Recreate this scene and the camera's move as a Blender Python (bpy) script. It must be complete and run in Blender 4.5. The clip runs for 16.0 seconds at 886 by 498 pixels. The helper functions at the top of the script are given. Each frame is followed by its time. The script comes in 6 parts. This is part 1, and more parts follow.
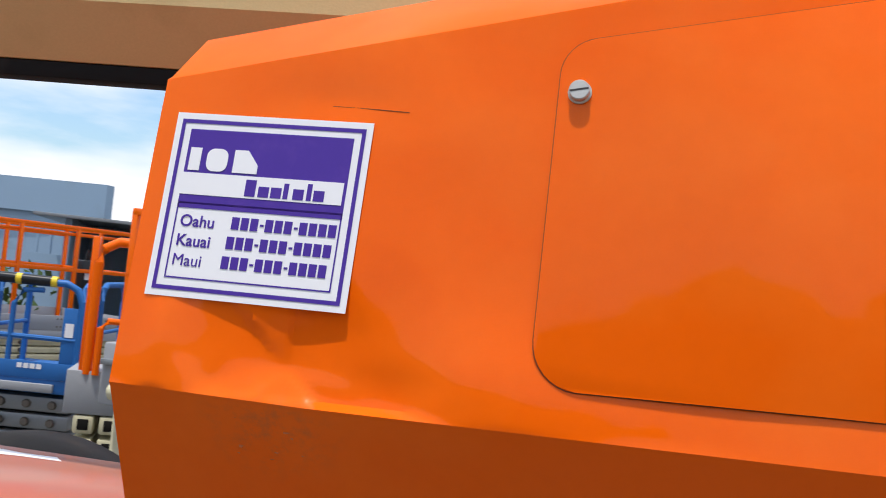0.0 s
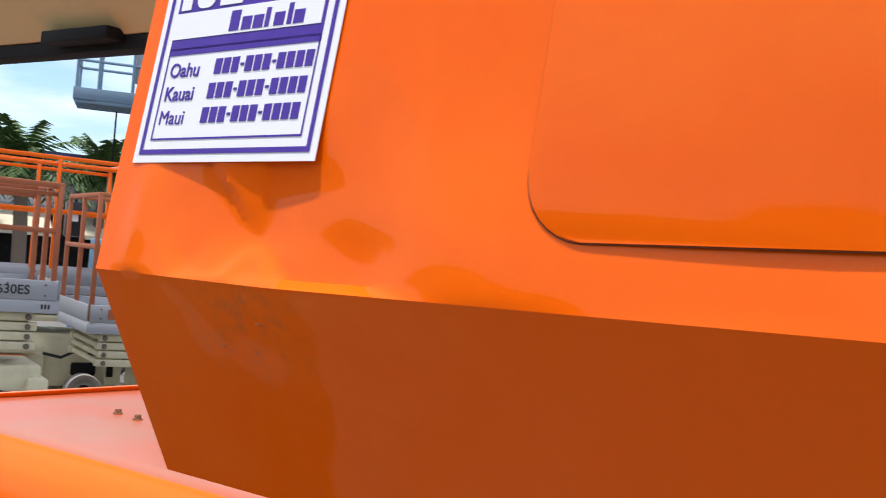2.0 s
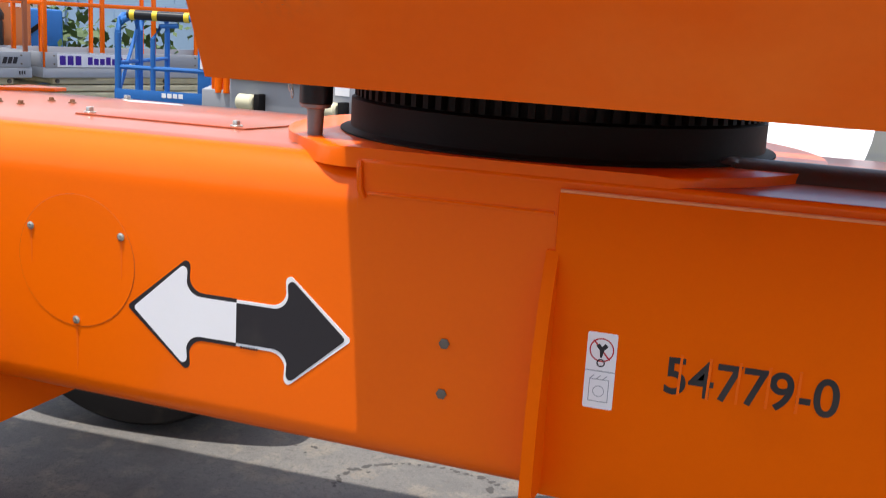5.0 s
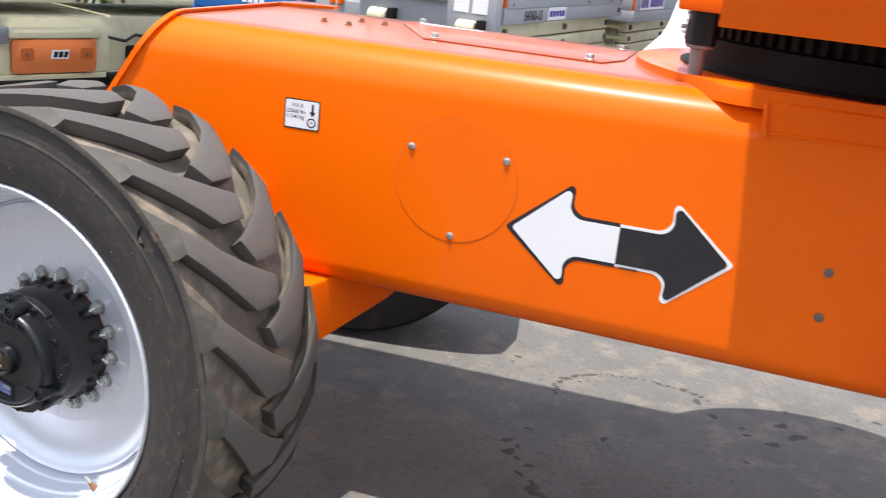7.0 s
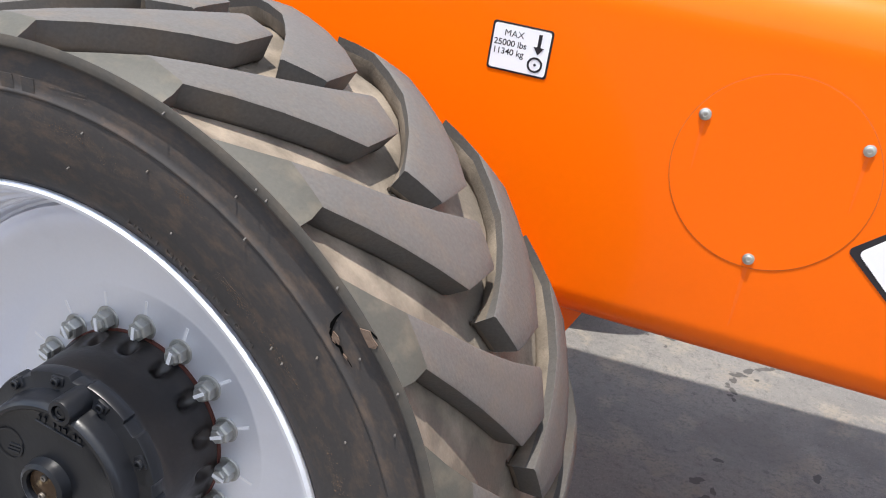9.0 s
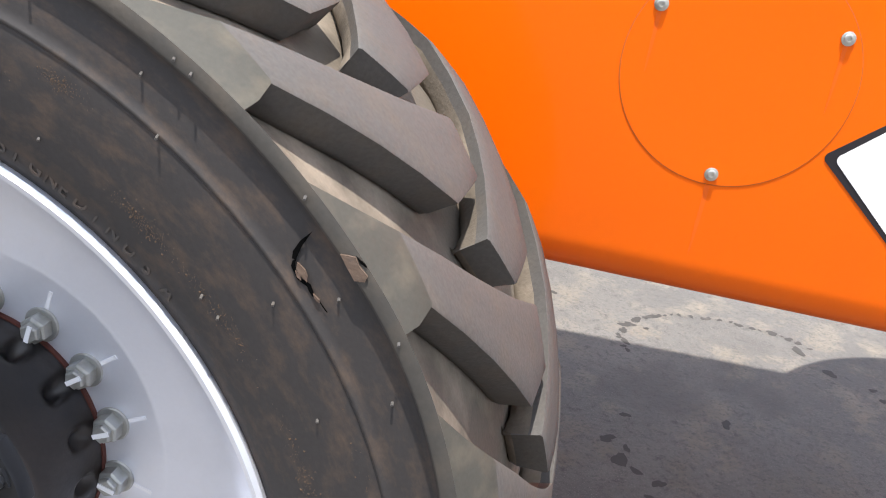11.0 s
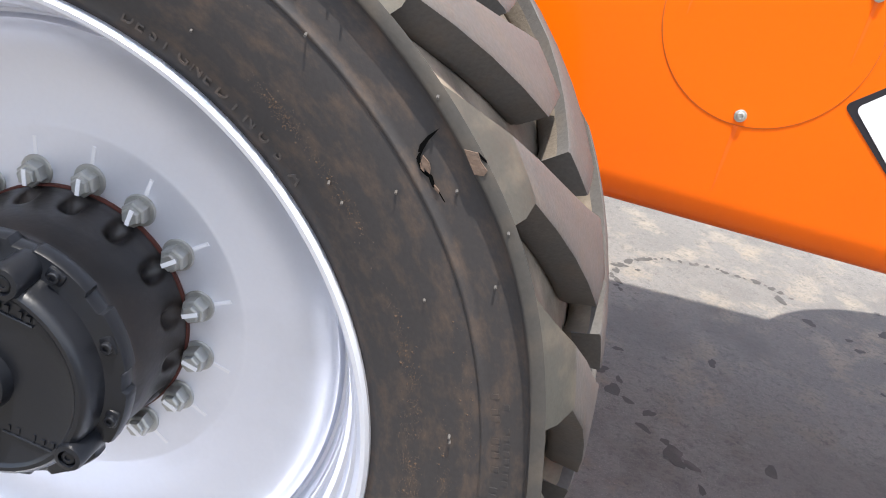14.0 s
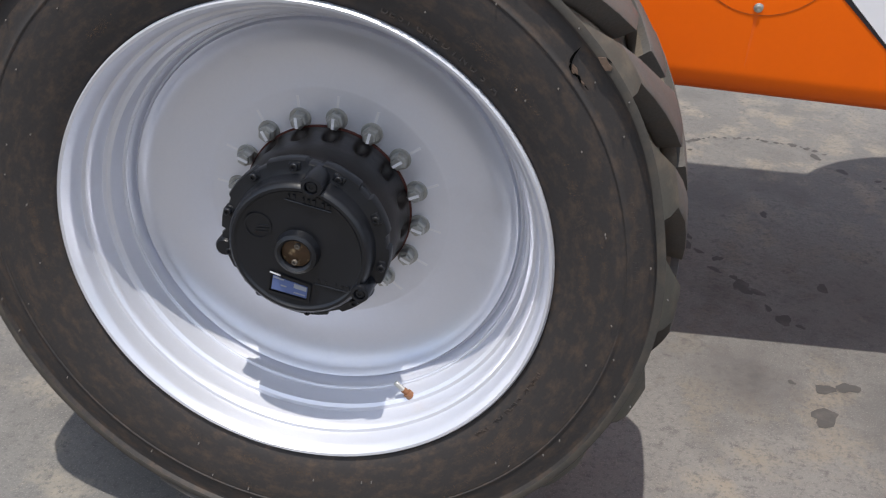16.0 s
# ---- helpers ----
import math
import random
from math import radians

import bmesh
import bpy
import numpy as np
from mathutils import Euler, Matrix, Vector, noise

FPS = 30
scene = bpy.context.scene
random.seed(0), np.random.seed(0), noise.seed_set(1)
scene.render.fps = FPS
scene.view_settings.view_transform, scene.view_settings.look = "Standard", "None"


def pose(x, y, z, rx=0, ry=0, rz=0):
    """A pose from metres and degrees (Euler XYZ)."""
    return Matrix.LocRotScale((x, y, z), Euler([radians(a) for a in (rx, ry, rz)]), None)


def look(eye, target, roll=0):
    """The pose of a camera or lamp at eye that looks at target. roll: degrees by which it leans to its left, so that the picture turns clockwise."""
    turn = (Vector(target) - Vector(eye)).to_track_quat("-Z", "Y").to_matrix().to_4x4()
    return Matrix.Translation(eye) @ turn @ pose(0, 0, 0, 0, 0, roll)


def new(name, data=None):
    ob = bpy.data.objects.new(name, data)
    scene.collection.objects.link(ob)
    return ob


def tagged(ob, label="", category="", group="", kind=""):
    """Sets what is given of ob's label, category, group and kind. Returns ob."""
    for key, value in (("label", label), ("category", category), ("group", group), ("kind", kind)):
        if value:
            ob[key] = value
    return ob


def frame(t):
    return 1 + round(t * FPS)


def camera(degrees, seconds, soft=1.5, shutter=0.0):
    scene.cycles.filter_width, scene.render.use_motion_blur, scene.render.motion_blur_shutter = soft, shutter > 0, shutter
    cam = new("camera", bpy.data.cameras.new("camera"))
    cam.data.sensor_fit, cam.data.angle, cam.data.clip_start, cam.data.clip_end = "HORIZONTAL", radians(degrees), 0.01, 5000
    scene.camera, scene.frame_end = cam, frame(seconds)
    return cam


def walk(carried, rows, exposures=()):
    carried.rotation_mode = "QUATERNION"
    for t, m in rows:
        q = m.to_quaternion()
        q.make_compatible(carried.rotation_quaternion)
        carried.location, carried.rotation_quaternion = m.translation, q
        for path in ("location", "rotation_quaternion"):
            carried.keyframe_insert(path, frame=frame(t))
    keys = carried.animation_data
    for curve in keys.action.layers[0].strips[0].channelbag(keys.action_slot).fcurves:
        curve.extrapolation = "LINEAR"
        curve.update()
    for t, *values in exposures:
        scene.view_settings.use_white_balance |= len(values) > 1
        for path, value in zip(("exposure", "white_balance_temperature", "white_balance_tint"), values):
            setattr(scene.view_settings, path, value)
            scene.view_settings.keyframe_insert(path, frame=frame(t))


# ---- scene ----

# ---------------------------------------------------------------- camera
cam = camera(45.06, 16.0, soft=1.0, shutter=0.2)
PATH = [
    (0, (1.04, -1.447, 1.72), (0.661, 0.515, 1.789), 6.1),
    (0.5, (1.152, -1.39, 1.699), (0.508, 0.503, 1.768), 8.3),
    (1, (1.212, -1.289, 1.676), (0.367, 0.523, 1.7), 6.8),
    (1.5, (1.185, -1.18, 1.65), (0.261, 0.593, 1.662), 4.8),
    (2, (1.274, -1.028, 1.621), (0.108, 0.597, 1.649), 4.8),
    (2.5, (1.315, -0.989, 1.606), (0.086, 0.588, 1.652), 4.0),
    (3, (1.307, -1.087, 1.597), (0.188, 0.57, 1.597), 4.8),
    (3.5, (1.262, -1.315, 1.591), (0.428, 0.502, 1.628), 8.4),
    (4, (1.318, -1.511, 1.581), (0.576, 0.346, 1.573), 8.2),
    (4.2, (1.38, -1.597, 1.562), (0.63, 0.255, 1.471), 6.3),
    (4.4, (1.434, -1.674, 1.535), (0.687, 0.172, 1.349), 4.5),
    (4.5, (1.441, -1.717, 1.548), (0.737, 0.14, 1.312), 2.8),
    (4.7, (1.449, -1.796, 1.523), (0.811, 0.072, 1.197), 2.5),
    (6.8, (0.693, -2.404, 1.524), (0.238, -0.537, 0.969), 4.6),
    (7, (0.593, -2.353, 1.529), (0.113, -0.496, 0.96), 6.3),
    (7.5, (0.383, -2.083, 1.496), (-0.205, -0.265, 0.907), 7.5),
    (8, (0.102, -1.9, 1.474), (-0.421, -0.066, 0.871), 9.3),
    (8.5, (-0.073, -1.737, 1.454), (-0.414, 0.108, 0.761), 9.2),
    (9, (-0.137, -1.535, 1.422), (-0.514, 0.257, 0.618), 9.8),
    (9.2, (-0.17, -1.492, 1.422), (-0.479, 0.299, 0.587), 10.3),
    (11.3, (-0.303, -1.323, 1.21), (-0.332, 0.518, 0.43), 10.5),
    (11.5, (-0.306, -1.328, 1.203), (-0.341, 0.497, 0.386), 10.6),
    (12, (-0.325, -1.335, 1.2), (-0.388, 0.488, 0.379), 10.5),
    (12.5, (-0.333, -1.336, 1.199), (-0.423, 0.49, 0.389), 10.5),
    (13, (-0.341, -1.339, 1.199), (-0.428, 0.49, 0.394), 10.6),
    (13.5, (-0.368, -1.358, 1.203), (-0.419, 0.474, 0.402), 11.4),
    (14, (-0.391, -1.427, 1.217), (-0.335, 0.378, 0.357), 15.0),
    (14.5, (-0.363, -1.598, 1.27), (-0.341, 0.21, 0.414), 14.1),
    (15, (-0.373, -1.763, 1.336), (-0.42, 0.006, 0.405), 7.0),
    (15.5, (-0.513, -1.946, 1.377), (-0.456, -0.174, 0.452), 6.3),
    (16, (-0.534, -1.96, 1.371), (-0.536, -0.216, 0.392), 5.6),
]
EXPOSURES = [(0.0, -0.28), (1.5, -0.18), (2.5, 0.13), (3.3, 0.15), (4.0, -0.02), (4.7, 0.14), (6.8, 0.48), (8.0, 0.55), (9.0, 0.65), (11.5, 0.86), (12.5, 1.0), (13.5, 1.0), (14.5, 0.80), (15.0, 0.52), (15.5, 0.18), (16.0, -0.02)]
walk(cam, [(t, look(eye, target, roll)) for t, eye, target, roll in PATH], EXPOSURES)

# ---------------------------------------------------------------- light
SUN_WAY = Vector((-0.10, -0.21, 1.0)).normalized()
sun = new("sun", bpy.data.lights.new("sun", "SUN"))
sun.data.energy, sun.data.angle, sun.data.color = 4.6, radians(0.55), (1.0, 0.95, 0.88)
sun.matrix_world = look(SUN_WAY * 40, (0, 0, 0))


def nodes_of(owner):
    owner.use_nodes = True
    tree = owner.node_tree
    tree.nodes.clear()
    return tree, tree.nodes, tree.links


def sky_world():
    world = bpy.data.worlds.new("sky")
    scene.world = world
    tree, n, l = nodes_of(world)
    out, bg = n.new("ShaderNodeOutputWorld"), n.new("ShaderNodeBackground")
    sky = n.new("ShaderNodeTexSky")
    sky.sky_type, sky.sun_disc = "NISHITA", False
    sky.sun_elevation, sky.sun_rotation = math.asin(SUN_WAY.z), math.atan2(SUN_WAY.x, SUN_WAY.y)
    sky.air_density, sky.dust_density = 1.0, 1.2
    # bright broken cloud, thicker towards the horizon
    co, mp = n.new("ShaderNodeTexCoord"), n.new("ShaderNodeMapping")
    mp.inputs["Scale"].default_value = (1.6, 1.6, 6.0)
    noise_a = n.new("ShaderNodeTexNoise")
    noise_a.inputs["Scale"].default_value, noise_a.inputs["Detail"].default_value = 1.7, 7.0
    ramp = n.new("ShaderNodeValToRGB")
    ramp.color_ramp.elements[0].position, ramp.color_ramp.elements[1].position = 0.40, 0.56
    mix = n.new("ShaderNodeMix")
    mix.data_type = "RGBA"
    mix.inputs["B"].default_value = (11.0, 11.2, 11.5, 1)
    l.new(co.outputs["Generated"], mp.inputs["Vector"])
    l.new(mp.outputs["Vector"], noise_a.inputs["Vector"])
    l.new(noise_a.outputs["Fac"], ramp.inputs["Fac"])
    l.new(ramp.outputs["Color"], mix.inputs["Factor"])
    clear = n.new("ShaderNodeVectorMath")
    clear.operation = "MULTIPLY"
    clear.inputs[1].default_value = (1.5, 1.7, 1.9)
    l.new(sky.outputs["Color"], clear.inputs[0])
    l.new(clear.outputs["Vector"], mix.inputs["A"])
    l.new(mix.outputs["Result"], bg.inputs["Color"])
    bg.inputs["Strength"].default_value = 0.118
    l.new(bg.outputs["Background"], out.inputs["Surface"])


sky_world()


# ---------------------------------------------------------------- materials
def paint(name, colour, rough=0.5, spec=0.4, metal=0.0, dirt=(0.2, 0.16, 0.12), dirt_amount=0.15, scale=6.0, bump=0.02, fine=220.0, coat=0.0, vary=0.08, low=0.55, high=0.8, gloss=(0.10, 1.32)):
    """A painted, rubber or metal surface: colour with broad blotches, fine grain, stains and relief."""
    m = bpy.data.materials.new(name)
    tree, n, l = nodes_of(m)
    out, b = n.new("ShaderNodeOutputMaterial"), n.new("ShaderNodeBsdfPrincipled")
    l.new(b.outputs["BSDF"], out.inputs["Surface"])
    co = n.new("ShaderNodeTexCoord")
    big, small = n.new("ShaderNodeTexNoise"), n.new("ShaderNodeTexNoise")
    big.inputs["Scale"].default_value, big.inputs["Detail"].default_value = scale, 6.0
    small.inputs["Scale"].default_value, small.inputs["Detail"].default_value = fine, 3.0
    l.new(co.outputs["Object"], big.inputs["Vector"])
    l.new(co.outputs["Object"], small.inputs["Vector"])
    ramp = n.new("ShaderNodeMapRange")
    ramp.inputs["From Min"].default_value, ramp.inputs["From Max"].default_value = low, high
    ramp.inputs["To Max"].default_value = dirt_amount
    l.new(big.outputs["Fac"], ramp.inputs["Value"])
    stain = n.new("ShaderNodeMix")
    stain.data_type = "RGBA"
    stain.inputs["A"].default_value, stain.inputs["B"].default_value = (*colour, 1), (*dirt, 1)
    l.new(ramp.outputs["Result"], stain.inputs["Factor"])
    hue = n.new("ShaderNodeHueSaturation")
    val = n.new("ShaderNodeMapRange")
    val.inputs["To Min"].default_value, val.inputs["To Max"].default_value = 1 - vary, 1 + vary
    l.new(small.outputs["Fac"], val.inputs["Value"])
    l.new(val.outputs["Result"], hue.inputs["Value"])
    l.new(stain.outputs["Result"], hue.inputs["Color"])
    l.new(hue.outputs["Color"], b.inputs["Base Color"])
    rg = n.new("ShaderNodeMapRange")
    rg.inputs["To Min"].default_value, rg.inputs["To Max"].default_value = rough * 0.85, min(1, rough * 1.15)
    l.new(big.outputs["Fac"], rg.inputs["Value"])
    l.new(rg.outputs["Result"], b.inputs["Roughness"])
    b.inputs["Metallic"].default_value = metal
    b.inputs["Specular IOR Level"].default_value = spec
    b.inputs["Coat Weight"].default_value = coat
    b.inputs["Coat Roughness"].default_value, b.inputs["Coat IOR"].default_value = gloss
    if bump:
        bp = n.new("ShaderNodeBump")
        bp.inputs["Strength"].default_value, bp.inputs["Distance"].default_value = min(1, bump * 10), 0.002
        l.new(small.outputs["Fac"], bp.inputs["Height"])
        l.new(bp.outputs["Normal"], b.inputs["Normal"])
    return m


M = {
    "orange": paint("orange_paint", (0.87, 0.135, 0.0005), 0.33, spec=0.14, gloss=(0.10, 1.4), coat=0.26, dirt=(0.66, 0.092, 0.002), dirt_amount=0.25, scale=3, bump=0.0, fine=90, vary=0.02),
    "orange_old": paint("faded_orange_paint", (0.36, 0.105, 0.042), 0.6, dirt=(0.20, 0.09, 0.055), dirt_amount=0.5),
    "cream": paint("cream_paint", (0.62, 0.58, 0.40), 0.55, dirt=(0.3, 0.26, 0.16), dirt_amount=0.5),
    "boom": paint("boom_cream_paint", (0.60, 0.46, 0.22), 0.5, dirt=(0.35, 0.25, 0.1), dirt_amount=0.4),
    "blue": paint("blue_paint", (0.015, 0.125, 0.40), 0.5, dirt=(0.03, 0.08, 0.2), dirt_amount=0.4),
    "grey": paint("grey_paint", (0.36, 0.38, 0.42), 0.5, dirt=(0.2, 0.2, 0.2), dirt_amount=0.4),
    "silver": paint("silver_rim_paint", (0.735, 0.75, 0.815), 0.36, metal=0.56, dirt=(0.40, 0.39, 0.40), dirt_amount=0.3, bump=0.003, vary=0.02),
    "black": paint("black_paint", (0.006, 0.007, 0.010), 0.33, spec=0.45, dirt=(0.022, 0.020, 0.018), dirt_amount=0.4, bump=0.012, fine=140),
    "hub_dust": paint("dusty_black_casting", (0.015, 0.0135, 0.014), 0.38, spec=0.45, dirt=(0.048, 0.036, 0.030), dirt_amount=0.6, scale=14, bump=0.02, fine=150, vary=0.15, low=0.4, high=0.7),
    # near black steel; also carries the painted shade of the far wheel
    "dark": paint("dark_steel_and_shade", (0.010, 0.009, 0.009), 0.65, spec=0.15, bump=0.02),
    "rubber": paint("dusty_rubber", (0.091, 0.085, 0.080), 0.68, spec=0.35, dirt=(0.125, 0.098, 0.074), dirt_amount=0.6, scale=22, bump=0.02, fine=240, vary=0.24, low=0.48, high=0.78),
    "rubber_wall": paint("sidewall_rubber", (0.036, 0.0325, 0.032), 0.62, spec=0.35, dirt=(0.160, 0.100, 0.062), dirt_amount=0.46, scale=1.0, bump=0.009, fine=240, vary=0.16, low=0.47, high=0.78),
    "rubber_dust": paint("groove_dust", (0.135, 0.114, 0.092), 0.9, spec=0.2, dirt=(0.36, 0.30, 0.235), dirt_amount=0.75, scale=16, bump=0.03, fine=260, vary=0.15, low=0.42, high=0.72),
    "rubber_rib": paint("rubbed_rib_rubber", (0.058, 0.053, 0.047), 0.7, spec=0.35, dirt=(0.12, 0.095, 0.07), dirt_amount=0.5, scale=30, bump=0.012, fine=260, vary=0.16, low=0.45, high=0.75),
    "rubber_shoulder": paint("shoulder_rubber", (0.061, 0.058, 0.048), 0.60, spec=0.40, dirt=(0.15, 0.125, 0.09), dirt_amount=0.5, scale=34, bump=0.012, fine=260, vary=0.16, low=0.48, high=0.76),
    "steel": paint("zinc_steel", (0.55, 0.54, 0.5), 0.35, metal=0.8, bump=0.01),
    "grey_steel": paint("grey_cylinder", (0.24, 0.26, 0.28), 0.4, metal=0.4),
    "dark_pipe": paint("dull_grey_cylinder", (0.10, 0.12, 0.135), 0.45, metal=0.2, dirt=(0.05, 0.05, 0.05), dirt_amount=0.5),
    "gasket": paint("red_gasket", (0.09, 0.025, 0.018), 0.7, bump=0),
    # pale orange that paints the sky highlight on the axle box edge
    "worn": paint("edge_highlight_orange", (0.80, 0.30, 0.13), 0.35, dirt=(0.7, 0.16, 0.02), dirt_amount=0.7, scale=30, bump=0),
    # slightly darker orange for the painted bolt shadows on the access cover
    "streak": paint("bolt_shadow_orange", (0.84, 0.124, 0.001), 0.45, dirt=(0.72, 0.105, 0.002), dirt_amount=0.5, scale=40, bump=0),
    "greasy": paint("greasy_brown_steel", (0.075, 0.045, 0.025), 0.35, metal=0.4, dirt=(0.50, 0.38, 0.22), dirt_amount=0.9, scale=70, bump=0.03),
    "orange_matt": paint("matt_orange_paint", (0.84, 0.125, 0.0005), 0.6, spec=0.04, dirt=(0.6, 0.085, 0.002), dirt_amount=0.3, scale=4, bump=0.0, vary=0.02),
    "rust": paint("rusty_steel", (0.22, 0.10, 0.05), 0.8, dirt=(0.5, 0.4, 0.3), dirt_amount=0.6, scale=60),
    "white": paint("white_vinyl", (0.80, 0.80, 0.83), 0.35, dirt=(0.7, 0.7, 0.7), dirt_amount=0.2, bump=0, vary=0.01),
    "purple": paint("purple_vinyl", (0.055, 0.016, 0.28), 0.35, dirt=(0.1, 0.04, 0.33), dirt_amount=0.4, scale=40, bump=0, vary=0.05),
    "ink": paint("black_vinyl", (0.02, 0.018, 0.022), 0.4, bump=0, vary=0.02),
    "red": paint("red_vinyl", (0.5, 0.02, 0.03), 0.4, bump=0),
    "wall": paint("white_wall_paint", (0.68, 0.66, 0.66), 0.8, dirt=(0.5, 0.48, 0.46), dirt_amount=0.4, scale=1.0),
    # dull grey of the unseen wall that the hood reflects
    "block": paint("reflection_wall_grey", (0.26, 0.24, 0.22), 0.9, dirt=(0.3, 0.28, 0.25), dirt_amount=0.5, scale=0.8),
    "trim": paint("navy_trim", (0.06, 0.06, 0.16), 0.6),
    "metal_wall": paint("grey_blue_sheet", (0.26, 0.37, 0.50), 0.5, dirt=(0.16, 0.19, 0.22), dirt_amount=0.4, scale=1.0),
    "leaf": paint("palm_leaf", (0.06, 0.11, 0.03), 0.6, dirt=(0.12, 0.11, 0.05), dirt_amount=0.5),
    "bark": paint("trunk_bark", (0.16, 0.12, 0.09), 0.9),
    "wood": paint("weathered_pole", (0.10, 0.08, 0.07), 0.9),
    "pale_grey": paint("pale_grey_paint", (0.30, 0.315, 0.345), 0.5, dirt=(0.28, 0.27, 0.26), dirt_amount=0.4),
    "pale_tyre": paint("pale_solid_tyre", (0.36, 0.34, 0.32), 0.8, dirt=(0.2, 0.18, 0.16), dirt_amount=0.5),
    "orange_dull": paint("dull_orange_paint", (0.43, 0.092, 0.036), 0.38, spec=0.2, coat=0.32, gloss=(0.16, 1.45), dirt=(0.36, 0.145, 0.085), dirt_amount=0.7, scale=5, bump=0.0, vary=0.05, low=0.40, high=0.65),
    "cabinet": paint("faded_cabinet_paint", (0.56, 0.185, 0.060), 0.6, dirt=(0.40, 0.20, 0.10), dirt_amount=0.5),
    "door": paint("door_orange_paint", (0.62, 0.165, 0.045), 0.5, dirt=(0.35, 0.13, 0.06), dirt_amount=0.4),
    "orange_dark": paint("recess_orange", (0.50, 0.11, 0.02), 0.6),
    "blue_pale": paint("pale_blue_paint", (0.10, 0.26, 0.42), 0.5, dirt=(0.1, 0.15, 0.2), dirt_amount=0.4),
    "basket": paint("worn_blue_grey_paint", (0.16, 0.25, 0.34), 0.5, dirt=(0.2, 0.2, 0.2), dirt_amount=0.5),
    "yellow": paint("yellow_tape", (0.75, 0.55, 0.03), 0.5),
    "car_white": paint("white_car_paint", (0.82, 0.82, 0.84), 0.2, dirt=(0.6, 0.6, 0.6), dirt_amount=0.2, bump=0, vary=0.01, coat=0.5),
    "awning": paint("cream_canvas", (0.66, 0.58, 0.44), 0.8, dirt=(0.5, 0.42, 0.3), dirt_amount=0.4, scale=1.5),
    "rubble": paint("rubble_stone", (0.24, 0.21, 0.18), 0.9, dirt=(0.10, 0.10, 0.07), dirt_amount=0.8, scale=2, vary=0.3, fine=12),
    "earth": paint("dry_earth", (0.16, 0.13, 0.09), 0.95, dirt=(0.06, 0.08, 0.03), dirt_amount=0.8, scale=2),
    "weed": paint("dry_weed", (0.16, 0.16, 0.07), 0.8, dirt=(0.07, 0.09, 0.03), dirt_amount=0.7, scale=3),
    # the lighter blotches are faded paint, with cloud reflections painted in
    "hood": paint("hood_orange_paint", (0.88, 0.120, 0.0005), 0.32, spec=0.02, coat=0.38, gloss=(0.06, 1.48), dirt=(0.92, 0.175, 0.012), dirt_amount=0.55, scale=4.5, bump=0.0, fine=60, vary=0.03, low=0.44, high=0.72),
    "plug": paint("dull_plug_steel", (0.16, 0.14, 0.12), 0.55, metal=0.5, dirt=(0.2, 0.1, 0.05), dirt_amount=0.4, scale=60),
    "nut": paint("zinc_nut", (0.42, 0.42, 0.40), 0.42, metal=0.7, dirt=(0.2, 0.18, 0.15), dirt_amount=0.5, scale=50, bump=0.01),
    "plate": paint("blue_type_plate", (0.10, 0.14, 0.30), 0.3, dirt=(0.02, 0.025, 0.04), dirt_amount=0.9, scale=55, bump=0),
    "dust": paint("dusty_torn_rubber", (0.125, 0.085, 0.062), 0.95, dirt=(0.1, 0.08, 0.07), dirt_amount=0.6, scale=80, bump=0.05),
    "scuff_grey": paint("rubbed_grey_scuff", (0.46, 0.12, 0.03), 0.8, bump=0),
    "scuff": paint("dark_scuff", (0.16, 0.04, 0.01), 0.8, bump=0),
    "clay": paint("dried_clay", (0.078, 0.053, 0.036), 0.95, spec=0.2, dirt=(0.12, 0.075, 0.046), dirt_amount=0.8, scale=60, bump=0),
    "void": paint("torn_black_rubber", (0.004, 0.004, 0.004), 1.0, spec=0.0, dirt=(0.01, 0.008, 0.006), bump=0),
    "oil": paint("dried_oil", (0.062, 0.058, 0.055), 0.85, dirt=(0.13, 0.12, 0.11), dirt_amount=0.6, scale=20),
    "glass": paint("dark_glass", (0.05, 0.07, 0.08), 0.08, bump=0, vary=0.02),
}


def run_round(m):
    """Stretches the dirt of a wheel's material along the rolling direction."""
    n, l = m.node_tree.nodes, m.node_tree.links
    big = next(x for x in n if x.type == "TEX_NOISE")
    co = next(x for x in n if x.type == "TEX_COORD")
    sep, com = n.new("ShaderNodeSeparateXYZ"), n.new("ShaderNodeCombineXYZ")
    l.new(co.outputs["Object"], sep.inputs["Vector"])
    turn, far, sq1, sq2, root, s1, s2 = (n.new("ShaderNodeMath") for _ in range(7))
    turn.operation = "ARCTAN2"
    l.new(sep.outputs["Z"], turn.inputs[0])
    l.new(sep.outputs["X"], turn.inputs[1])
    sq1.operation = sq2.operation = s1.operation = s2.operation = "MULTIPLY"
    far.operation, root.operation = "ADD", "SQRT"
    for k in (0, 1):
        l.new(sep.outputs["X"], sq1.inputs[k])
        l.new(sep.outputs["Z"], sq2.inputs[k])
    l.new(sq1.outputs[0], far.inputs[0])
    l.new(sq2.outputs[0], far.inputs[1])
    l.new(far.outputs[0], root.inputs[0])
    l.new(turn.outputs[0], s1.inputs[0])
    s1.inputs[1].default_value = 13.0
    l.new(root.outputs[0], s2.inputs[0])
    s2.inputs[1].default_value = 58.0
    l.new(s1.outputs[0], com.inputs["X"])
    l.new(s2.outputs[0], com.inputs["Y"])
    l.new(com.outputs["Vector"], big.inputs["Vector"])
    big.inputs["Detail"].default_value = 9.0
    big.inputs["Roughness"].default_value = 0.68


run_round(M["rubber_wall"])


